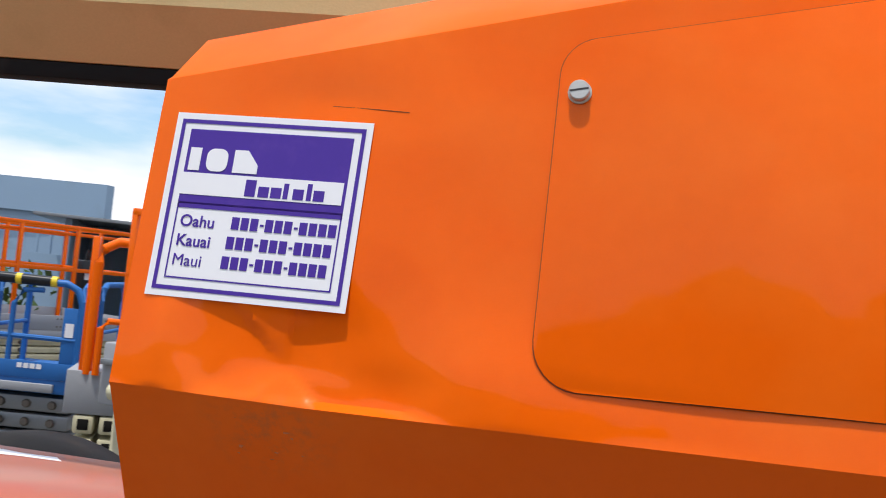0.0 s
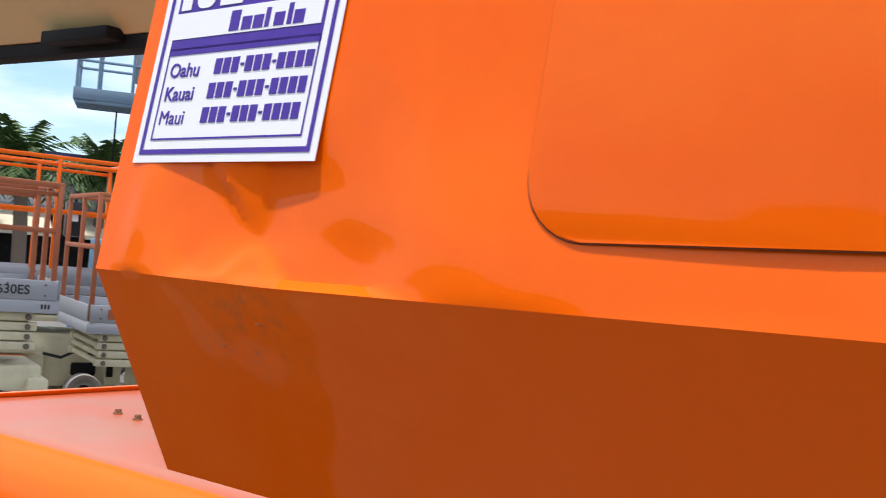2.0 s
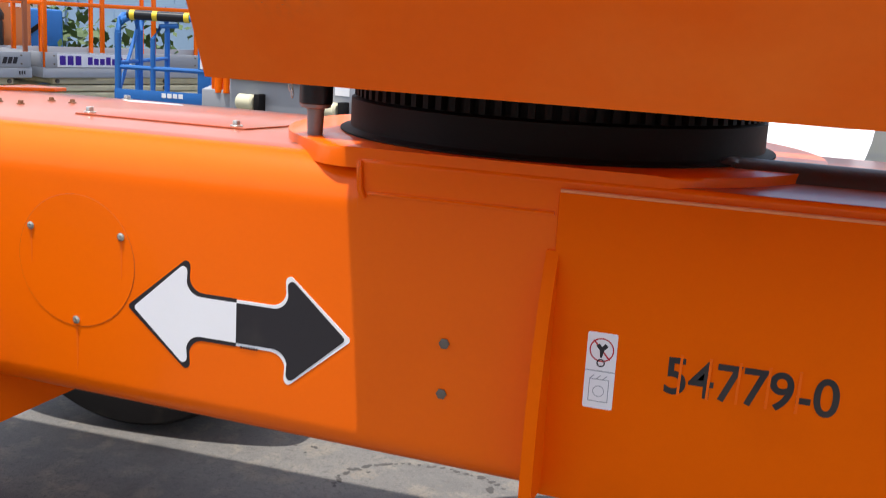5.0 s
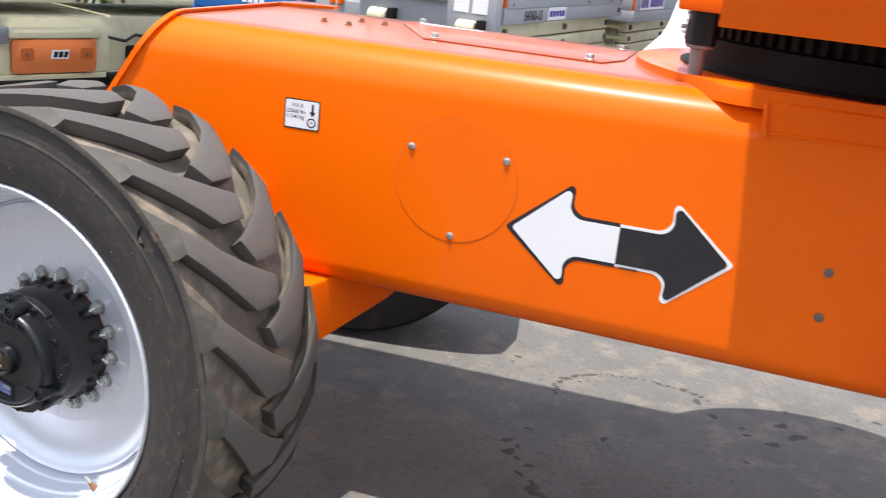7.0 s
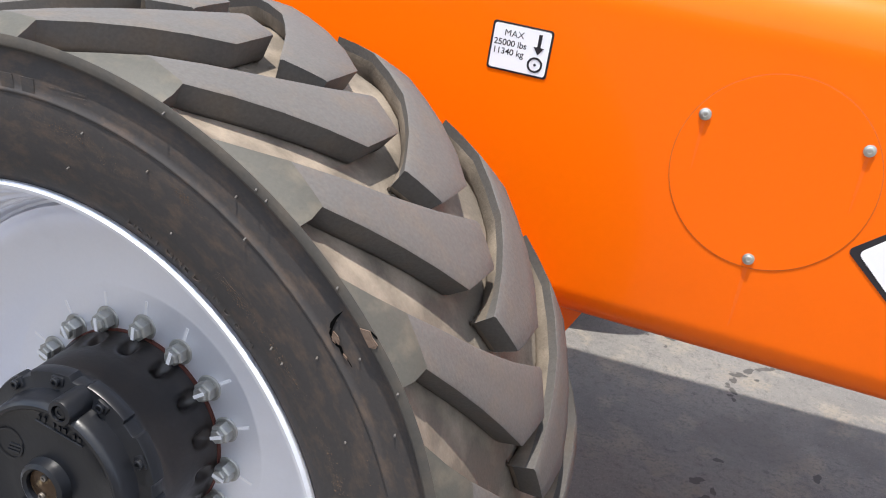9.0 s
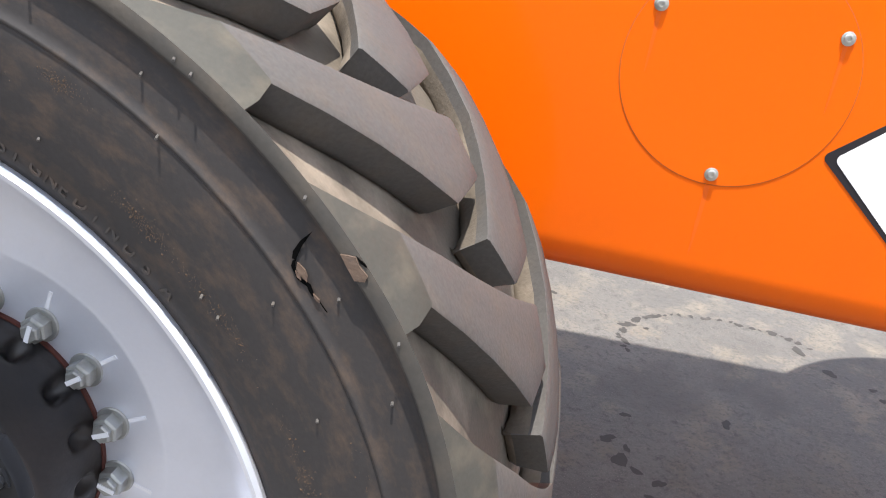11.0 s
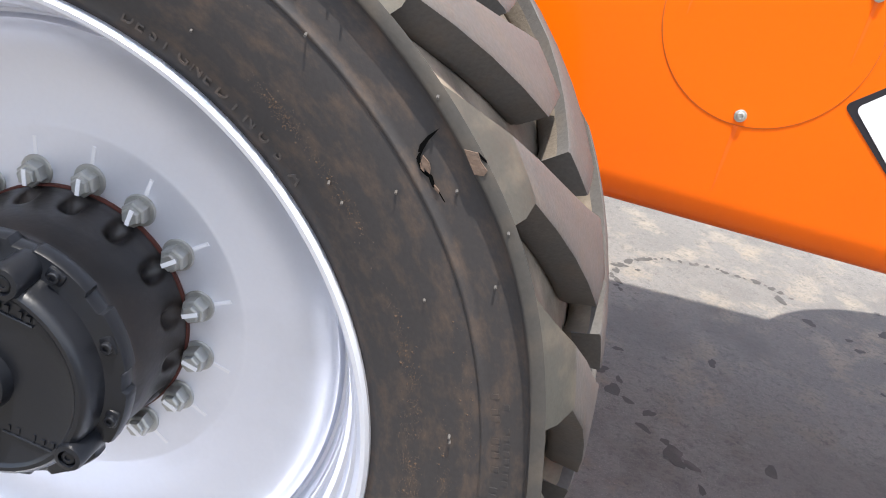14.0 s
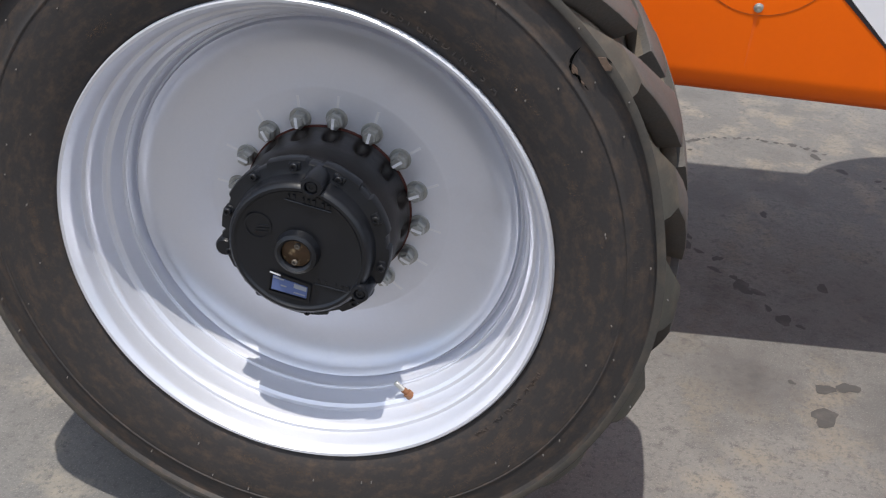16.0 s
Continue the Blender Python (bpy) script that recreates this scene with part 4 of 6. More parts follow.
def crown(a, deg):
    sag = 0.022 * math.exp(-(((deg + 90 + 180) % 360 - 180) / 24) ** 2)
    return 0.546 - (0.13 if a > MID else 0.50) * (a - MID) ** 2 + sag


def settle(a, deg):
    """How far the outer shoulder of the loaded tyre gives way towards its foot."""
    s = math.sin(radians(deg))
    f, g = (min(1.0, max(0.0, v)) for v in ((0.62 - s) / 0.40, -s / 0.45))
    return (0.0115 * f * f * (3 - 2 * f) + 0.0040 * g * g * (3 - 2 * g)) * min(1.0, max(0.0, (a - 0.118) / 0.047))


def tread_floor(a, deg):
    """The tread between the lugs: flat, rising in a scoop to the outer rib and falling off at the inner shoulder."""
    if a < MID:
        return 0.5075 - 8.6 * max(0.0, MID - a - 0.115) ** 2
    rise = max(0.0, (a - MID - 0.160) / 0.0555)
    return 0.5075 + 0.0195 * rise * rise - settle(a, deg)


def tyre_lug(bm, base, flip):
    """One chevron lug: a flat top laid round the tread, narrow bevels, drafted flanks and a sloping end at the shoulder."""
    across_f = [0, 0.045, 0.35, 0.65, 0.955, 1]
    n, m = len(LUG), len(across_f)
    flat = [[(lo[0] + (hi[0] - lo[0]) * f, lo[1] + (hi[1] - lo[1]) * f) for f in across_f] for lo, hi, _ in LUG]

    def vert(a, t, depth, sink):
        q = base + t
        if flip < 0:
            off = a - MID
            a = MID - (off if off < 0.1 else 0.1 + (off - 0.1) * 0.6)
        r = max(crown(a, q) - depth - settle(a, q), tread_floor(a, q) + sink)
        return bm.verts.new((r * math.cos(radians(q)), -a, r * math.sin(radians(q))))

    grid = [[vert(*flat[i][j], LUG[i][2] + (0.0014 if j in (0, m - 1) and i > 1 else 0.0), 0.0006) for j in range(m)] for i in range(n)]

    def face(*v):
        return bm.faces.new(v if flip > 0 else v[::-1])

    for i in range(n - 1):
        for j in range(m - 1):
            face(grid[i][j], grid[i][j + 1], grid[i + 1][j + 1], grid[i + 1][j]).material_index = 4 if i < 2 else 0
    loop = [(i, 0) for i in range(n)] + [(n - 1, j) for j in range(1, m)] + [(i, m - 1) for i in range(n - 2, -1, -1)] + [(0, j) for j in range(m - 2, 0, -1)]
    rings = [[grid[i][j] for i, j in loop]]
    for grow, depth in ((0.0016, 0.013), (0.0035, 0.028), (0.0065, 0.035), (0.0150, 0.055)):
        ring = []
        for k, (i, j) in enumerate(loop):
            a, t = flat[i][j]
            pa, pt = flat[loop[k - 1][0]][loop[k - 1][1]]
            na, nt = flat[loop[(k + 1) % len(loop)][0]][loop[(k + 1) % len(loop)][1]]
            da, dt = na - pa, (nt - pt) * 0.0095
            size = math.hypot(da, dt) or 1.0
            wide = grow * (2.6 if j == m - 1 and 0 < i < n - 2 else 1.0)
            a, t = a + dt / size * wide, t - da / size * wide / 0.0095
            ring.append(vert(min(a, 0.1660), t, LUG[i][2] + depth, -0.0016))
        rings.append(ring)
    for A, B in zip(rings, rings[1:]):
        for k in range(len(loop)):
            f = face(A[k], A[(k + 1) % len(loop)], B[(k + 1) % len(loop)], B[k])
            if loop[k][1] > 0 and (B in rings[-2:] or (B is rings[2] and loop[k][1] == m - 1)):
                f.material_index = 1


def bm_tyre():
    prof = [(0.30, -0.20), (0.36, -0.215), (0.42, -0.248), (0.455, -0.252), (0.476, -0.244), (0.4819, -0.2196), (0.4903, -0.2065), (0.4998, -0.195), (0.5056, -0.180), (0.5075, -0.165), (0.5075, 0.110), (0.5091, 0.127), (0.5129, 0.140), (0.5178, 0.1525), (0.5248, 0.1625), (0.5270, 0.1650), (0.5282, 0.1662), (0.5284, 0.1670), (0.5272, 0.1674), (0.5190, 0.1690), (0.5168, 0.1682),
            (0.5150, 0.1638), (0.5128, 0.1612), (0.5085, 0.1606), (0.500, 0.1618), (0.481, 0.1632), (0.4748, 0.1638), (0.4736, 0.1653), (0.4722, 0.1656), (0.4708, 0.1652), (0.4697, 0.1640), (0.463, 0.1645), (0.445, 0.1638), (0.425, 0.1615), (0.405, 0.1580), (0.388, 0.1540), (0.376, 0.1490), (0.3675, 0.1430), (0.355, 0.12)]
    bm = bm_lathe(prof, 380)
    for f in bm.faces:
        c = f.calc_center_median()
        r = math.hypot(c.x, c.z)
        if -0.151 < c.y < 0.20 and r > 0.497:
            f.material_index = 1
        elif r > 0.5160 and c.y < -0.151:
            f.material_index = 3
        else:
            f.material_index = 2
    for v in bm.verts:
        r = math.hypot(v.co.x, v.co.z)
        f = 1 - settle(-v.co.y, math.degrees(math.atan2(v.co.z, v.co.x))) * min(1.0, max(0.0, (r - 0.44) / 0.07)) / r
        v.co.x, v.co.z = v.co.x * f, v.co.z * f
    for k in range(19):
        tyre_lug(bm, 39.35 + 360 / 19 * k, 1)
        tyre_lug(bm, 39.35 + 360 / 19 * k + 180 / 19, -1)
    # moulding stubs on the shoulder and sidewall
    rng = random.Random(9)
    for k in range(70):
        q = rng.uniform(0, 2 * math.pi)
        r, a = rng.choice(((0.5220, 0.1688), (0.472, 0.1655), (0.44, 0.163), (0.455, 0.164), (0.497, 0.163), (0.41, 0.159)))
        c = Vector((r * math.cos(q), -a, r * math.sin(q)))
        bm_tube([c, c + Vector((0.0008, -0.0020 - 0.003 * rng.random(), -0.001))], 0.0011, 5, bm)
    return bm


tyre = part("tyre", bm_tyre(), M["rubber"], wheel, "dusty grey rubber tyre with deep chevron lugs", angle=50)
tyre.data.materials.append(M["rubber_dust"])
tyre.data.materials.append(M["rubber_wall"])
tyre.data.materials.append(M["rubber_rib"])
tyre.data.materials.append(M["rubber_shoulder"])


def raised_arc(text, size, r, a, start, tyre_ob, step):
    """Raised letters round the sidewall."""
    for i, ch in enumerate(text):
        if ch == " ":
            continue
        q = radians(start - step * i)
        up = Vector((math.cos(q), 0, math.sin(q)))
        along = Vector((math.sin(q), 0, -math.cos(q)))
        m = Matrix((along, up, along.cross(up))).transposed().to_4x4()
        m.translation = Vector((r * math.cos(q), -a, r * math.sin(q)))
        lettering("raised_letter", ch, size, m, M["rubber_wall"], tyre_ob, depth=0.0007)


raised_arc("MOLD SERIAL NO.", 0.0165, 0.386, 0.1545, -19, tyre, 1.62)
raised_arc("DESIGNED", 0.0150, 0.3810, 0.1530, 74.6, tyre, 1.87)
raised_arc("IN", 0.0150, 0.3810, 0.1530, 58.9, tyre, 1.7)
raised_arc("USA", 0.0150, 0.3810, 0.1530, 54.8, tyre, 2.9)

# small moulded print that cannot be read, as short raised bars
def print_arc(r, a, start, stop, n, long, tall, seed):
    rng = random.Random(seed)
    for k in range(n):
        if rng.random() < 0.3:
            continue
        q = radians(start + (stop - start) * k / (n - 1))
        r_here = r - settle(a, math.degrees(q)) * min(1.0, (r - 0.44) / 0.07)
        bar = bm_box(-long / 2, long / 2, -tall * rng.uniform(0.35, 0.5), tall * 0.5, 0, 0.0005)
        turn = Matrix((Vector((math.sin(q), 0, -math.cos(q))), Vector((math.cos(q), 0, math.sin(q))), Vector((0, -1, 0)))).transposed().to_4x4()
        turn.translation = Vector((r_here * math.cos(q), -a, r_here * math.sin(q)))
        set_part("raised_bar", bar, M["rubber_wall"], tyre, turn)


print_arc(0.4835, 0.1628, 21, 4, 22, 0.0045, 0.008, 1)
print_arc(0.4925, 0.1620, 19, 8, 14, 0.0045, 0.008, 2)


# crack in the sidewall and torn rib
def wall_patch(outline, depth, a=0.1637):
    """A small patch on the sidewall from (radius, degrees) corners."""
    return bm_prism(outline, depth, lambda r, q, w: (r * math.cos(radians(q)), -a - w, r * math.sin(radians(q))))


def bm_crack():
    bm = wall_patch([(0.5085, 45.63), (0.4976, 45.55), (0.4890, 45.20), (0.4850, 44.75), (0.4872, 44.55), (0.4963, 45.15)], 0.0004)
    rng = random.Random(2)
    run = [(0.4866, 44.60), (0.4832, 44.32), (0.4812, 43.70), (0.4805, 43.18), (0.4826, 42.70), (0.4842, 42.32), (0.4834, 41.90), (0.4828, 41.47), (0.4842, 40.88), (0.4849, 39.78)]
    pairs = []
    for k, (r, q) in enumerate(run):
        wide = (0.0016 if k < 8 else 0.0005) * rng.uniform(0.5, 1.2)
        pairs.append([bm.verts.new(((r + o) * math.cos(radians(q)), -0.1641, (r + o) * math.sin(radians(q)))) for o in (-wide, wide)])
    for A, B in zip(pairs, pairs[1:]):
        bm.faces.new((A[0], B[0], B[1], A[1]))
    return bm


part("crack", bm_crack(), M["void"], tyre, "open crack in the sidewall", smooth=False)
for flake in ([(0.4872, 44.30), (0.4838, 43.95), (0.4830, 43.40), (0.4848, 42.60), (0.4872, 42.95), (0.4886, 43.50)], [(0.4824, 43.85), (0.4808, 43.35), (0.4818, 42.95), (0.4832, 43.30)], [(0.4838, 41.60), (0.4852, 40.95), (0.4840, 40.70), (0.4827, 41.20)]):
    part("torn_flake", wall_patch(flake, 0.0014), M["dust"], tyre, "torn brown rubber flake", smooth=False)
part("torn_rib", wall_patch([(0.5185, 43.30), (0.5262, 42.60), (0.5250, 41.90), (0.5262, 41.00), (0.5222, 40.75), (0.5165, 41.15), (0.5172, 42.30)], 0.0013, 0.1686), M["dust"], tyre, "torn dusty piece of the rib", smooth=False)
part("rib_split", wall_patch([(0.5262, 42.60), (0.5285, 41.75), (0.5280, 41.55), (0.5258, 42.05)], 0.0010, 0.1672), M["void"], tyre, smooth=False)

# a moulded mark as plain blocks between two sets of four bars
for q0, q1 in ((88.8, 83.2), (116.6, 111.0)):
    for k in range(4):
        r0, r1 = (0.4865 - 0.0055 * k, 0.4930 - 0.0045 * k) if q0 < 100 else (0.4905 - 0.0045 * k, 0.4850 - 0.0055 * k)
        part("raised_bar", wall_patch([(r0, q0), (r1, q1), (r1 - 0.0020, q1), (r0 - 0.0020, q0)], 0.0009, 0.1622), M["rubber_wall"], tyre, smooth=False)
for k in range(6):
    q0 = 108.6 - 3.15 * k
    part("raised_block", wall_patch([(0.4890, q0), (0.4895, q0 - 1.9), (0.4720, q0 - 2.3), (0.4715, q0 - 0.4)], 0.0009, 0.1630), M["rubber_wall"], tyre, smooth=False)

# dried brown dirt clinging to the sidewall in short arcs
def bm_dried_dirt():
    prof = [(0.376, 0.1490), (0.388, 0.1540), (0.405, 0.1580), (0.425, 0.1615), (0.445, 0.1638), (0.463, 0.1645)]
    bm, rng = bmesh.new(), random.Random(31)
    for patch in range(40):
        q0, r0 = rng.uniform(0, 2 * math.pi), rng.choice((0.402, 0.412, 0.437, 0.449, 0.456))
        span, many = rng.uniform(0.015, 0.09), rng.randint(60, 220)
        for k in range(many):
            q, r = q0 + rng.gauss(0, span), min(0.462, max(0.378, r0 + rng.gauss(0, 0.0038)))
            a = next(a0 + (a1 - a0) * (r - p0) / (p1 - p0) for (p0, a0), (p1, a1) in zip(prof, prof[1:]) if p0 <= r <= p1)
            size = rng.uniform(0.0004, 0.0008) if rng.random() < 0.95 else rng.uniform(0.0009, 0.0014)
            c = Vector((r * math.cos(q), -a, r * math.sin(q)))
            ring = [bm.verts.new(c + Vector((size * rng.uniform(0.6, 1.4) * math.cos(g), 0.0002, size * rng.uniform(0.6, 1.4) * math.sin(g)))) for g in (0, 1.3, 2.5, 3.8, 5.0)]
            tip = bm.verts.new(c + Vector((0, -size * 0.6, 0)))
            for i in range(5):
                bm.faces.new((ring[i], ring[(i + 1) % 5], tip))
    return bm


part("dried_dirt", bm_dried_dirt(), M["clay"], tyre, "dried brown dirt specks", smooth=False)

# hub reduction gear
HUB = [(0.131, -0.010), (0.131, 0.003), (0.1300, 0.006), *[(0.1295 - 0.0004 * k, 0.009 + 0.004 * k) for k in range(10)], (0.1245, 0.075), (0.1215, 0.080), (0.1205, 0.086), (0.1215, 0.091), (0.1275, 0.094), (0.1285, 0.097), (0.1285, 0.110), (0.1270, 0.113), (0.116, 0.115), (0.1085, 0.118), (0.1075, 0.124), (0.1065, 0.138), (0.1040, 0.1445), (0.100, 0.1475), (0.096, 0.1475), (0.0935, 0.1450), (0.092, 0.1440), (0.060, 0.1445), (0.0, 0.1445)]


def bm_hub():
    """The turned hub, with a hollow for each wheel nut and shallow gaps between the lobes of the cover's flange."""
    bm = bm_lathe(HUB, 288)
    for v in bm.verts:
        a, r, q = -v.co.y, math.hypot(v.co.x, v.co.z), math.degrees(math.atan2(v.co.z, v.co.x))
        off = (q - 109.3 + 11.25) % 22.5 - 11.25
        cut = 0.012 * math.exp(-abs(off / 3.6) ** 3 - abs((a - 0.020) / 0.011) ** 3) if 0.004 < a < 0.07 and r > 0.1 else 0.0
        if r > 0.12 and 0.0935 < a < 0.1135:
            lobe = (q - 28 + 19) % 38 - 19
            cut += 0.0050 * min(1.0, max(0.0, (abs(lobe) - 13.5) / 1.2))
        if r > 1e-6:
            v.co.x, v.co.z = v.co.x * (1 - cut / r), v.co.z * (1 - cut / r)
    for f in bm.faces:
        c = f.calc_center_median()
        f.material_index = int(-c.y < 0.0915)
    return bm


hub = part("hub", bm_hub(), M["black"], wheel, "black cast gear hub with bolted cover", angle=35)
hub.data.materials.append(M["hub_dust"])
part("gasket", bm_lathe([(0.1325, -0.010), (0.1335, -0.006), (0.1328, -0.003), (0.128, -0.003)], 96), M["gasket"], hub, "dark red gasket line")


def on_wheel(r, deg, a, spin=0.0):
    q = radians(deg)
    return Matrix.Translation((r * math.cos(q), -a, r * math.sin(q))) @ SIDE @ Matrix.Rotation(q + spin, 4, "Z")


for k in range(16):
    deg = 109.3 - 22.5 * k
    nut = bmesh.new()
    bm_lathe([(0, 0), (0.0168, 0), (0.0172, 0.0015), (0.0160, 0.003), (0, 0.003)], 24, nut, "z")
    bm_lathe([(0.0130, 0.003), (0.0134, 0.004), (0.0134, 0.0155), (0.0115, 0.0175), (0.0095, 0.0178), (0.0095, 0.022), (0.008, 0.0235), (0, 0.0235)], 6, nut, "z")
    nut_ob = set_part("wheel_nut", nut, M["nut"], wheel, on_wheel(0.1455, deg, -0.0085, 0.3 * k), "zinc wheel nut with white mark")
    lean = radians(-10 + 23 * ((k * 7) % 5) / 4)
    m = on_wheel(0.1455, deg, -0.0085) @ Matrix.Rotation(lean, 4, "Z")
    set_part("paint_mark", bm_box(0.0175, 0.036, -0.0019, 0.0019, 0.0003, 0.0012), M["white"], nut_ob, m)
    set_part("nut_mark", bm_box(-0.0080, 0.0090, -0.0022, 0.0022, 0.0234, 0.0246), M["white"], nut_ob, m)

for deg in (98, 66, 28, -10, -48, -86, -124, -162, 166, 130):
    set_part("cover_lug", bm_box(-0.008, 0.006, -0.0095, 0.0095, 0.0, 0.009, 0.003), M["black"], hub, on_wheel(0.119, deg, 0.108))
    set_part("cover_bolt", bm_bolt(0.0058, 0.006, washer=False), M["black"], hub, on_wheel(0.119, deg, 0.116))
for r, deg, size in ((0.1085, 80, 0.0150), (0.108, -28, 0.0130)):
    plug = bm_lathe([(0, 0), (size * 1.12, 0), (size * 1.10, 0.038), (size, 0.042), (size * 0.68, 0.043), (size * 0.62, 0.037), (0, 0.037)], 28, axis="z")
    set_part("filler_plug", plug, M["black"], hub, on_wheel(r, deg, 0.110))
    set_part("plug_screw", bm_bolt(size * 0.5, 0.004, washer=False), M["black"], hub, on_wheel(r, deg, 0.147))
set_part("cover_ear", bm_lathe([(0, 0), (0.0150, 0), (0.0150, 0.024), (0.012, 0.029), (0, 0.029)], 24, axis="z"), M["black"], hub, on_wheel(0.1265, 195, 0.090))
boss = part("shaft_boss", bm_lathe([(0.034, 0.142), (0.031, 0.158), (0.026, 0.161), (0.0225, 0.158), (0.0225, 0.150), (0, 0.150)], 40), M["black"], hub, "cast boss round the shaft")
part("shaft_end", bm_lathe([(0, 0.1565), (0.006, 0.156), (0.0085, 0.1545), (0.0215, 0.1525), (0.0215, 0.1495)], 28), M["greasy"], boss, "greasy brown shaft end")
for deg in (80, 265):
    set_part("shaft_screw", bm_bolt(0.0042, 0.006, washer=False), M["plug"], boss, on_wheel(0.0135, deg, 0.1525))
for count, line in ((9, ((-0.021, 0.0790), (0.047, 0.0700))), (7, ((0.026, -0.0505), (0.090, -0.0570)))):
    (u0, v0), (u1, v1) = line
    for k in range(count):
        if k not in (2, 6):
            f = (k + 0.6) / (count + 0.6)
            set_part("cast_bar", bm_box(0, 0.0024 + 0.0012 * (k % 3), 0, 0.0055 + 0.001 * (k % 2), 0, 0.0012), M["black"], hub, Matrix.Translation((u0 + (u1 - u0) * f, -0.1444, v0 + (v1 - v0) * f + 0.0035)) @ SIDE)
    part("cast_line", bm_tube([(u, -0.1448, v) for u, v in line], 0.0012, 6), M["black"], hub)
part("cast_ring", bm_band(ring_points(-0.060, 0.0296, 0.0205), ring_points(-0.060, 0.0296, 0.0183), 0.1462, lambda u, v, w: (u, -w, v)), M["black"], hub, smooth=False)
for k in range(3):
    u, v = -0.066 + 0.0020 * k, 0.0185 + 0.0050 * k
    part("cast_mark", bm_prism([(u, v), (u + 0.0200, v + 0.0020), (u + 0.0215, v + 0.0048), (u + 0.003, v + 0.0032)], 0.0012, lambda u, v, w: (u, -0.1444 - w, v)), M["black"], hub, smooth=False)
# type plate on a cast pad with a raised edge
PAD = [(-0.0425, -0.0395), (0.0220, -0.0535), (0.0190, -0.0843), (-0.0465, -0.0775)]


def pad_point(f, g):
    """A point of the pad, from its upper left corner along and down it."""
    (ax, ay), (bx, by), (cx, cy), (dx, dy) = PAD
    return (ax + (bx - ax) * f) * (1 - g) + (dx + (cx - dx) * f) * g, (ay + (by - ay) * f) * (1 - g) + (dy + (cy - dy) * f) * g


def pad_quad(f0, f1, g0, g1):
    return [pad_point(f0, g0), pad_point(f1, g0), pad_point(f1, g1), pad_point(f0, g1)]


part("plate_frame", bm_band(PAD, pad_quad(0.06, 0.94, 0.12, 0.88), 0.1475, lambda u, v, w: (u, -w, v)), M["black"], hub, "raised black edge round the plate", smooth=False)
label_plate = part("type_plate", bm_prism(pad_quad(0.10, 0.92, 0.20, 0.82), 0.0012, lambda u, v, w: (u, -0.1443 - w, v)), M["plate"], hub, "worn blue printed type plate", smooth=False)
for f0, f1, g0, g1 in ((0.12, 0.36, 0.22, 0.28), (0.60, 0.90, 0.24, 0.46), (0.30, 0.44, 0.50, 0.56), (0.62, 0.88, 0.66, 0.72)):
    part("plate_bar", bm_prism(pad_quad(f0, f1, g0, g1), 0.0003, lambda u, v, w: (u, -0.1455 - w, v)), M["pale_grey"], label_plate, smooth=False)
part("edge_label", bm_prism(pad_quad(0.03, 0.28, 0.015, 0.075), 0.0003, lambda u, v, w: (u, -0.1476 - w, v)), M["white"], hub, smooth=False)

# valve
vq = radians(-59.1)
vdir = Vector((math.cos(vq), 0, math.sin(vq)))
v0 = vdir * 0.3275 + Vector((0, -0.064, 0))
v1 = v0 + Vector((-0.013, -0.002, 0.012))
v2 = v0 + Vector((-0.026, -0.004, 0.024))
valve = part("valve", bm_tube([v0, v0.lerp(v1, 0.5)], 0.0075, 14), M["rust"], wheel, "brown rubber tyre valve with metal cap")
part("valve_stem", bm_tube([v0.lerp(v1, 0.45), v1], 0.0050, 12), M["rust"], valve)
part("valve_cap", bm_tube([v1, v1.lerp(v2, 0.3), v2], 0.0042, 12), M["steel"], valve, "bare metal valve cap")

# the far wheel beneath the beam, its shade put into a near black colour
far_wheel = part("far_wheel", bm_lathe([(0, 0.14), (0.30, 0.14), (0.36, 0.15), (0.45, 0.17), (0.53, 0.17), (0.545, 0.15), (0.567, 0.0), (0.545, -0.25), (0.53, -0.27), (0.36, -0.2), (0, -0.2)], 64), M["dark"], lift, "far front wheel, its shade painted in near black")
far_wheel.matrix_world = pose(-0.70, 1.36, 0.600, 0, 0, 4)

# ---------------------------------------------------------------- yard: scissor lifts
def bars_block(n, u, v, wide, tall, gap, place, depth=0.002):
    bm = bmesh.new()
    for k in range(n):
        bm_prism([(u + k * gap, v), (u + k * gap + wide, v), (u + k * gap + wide, v + tall), (u + k * gap, v + tall)], depth, place, bm=bm)
    return bm


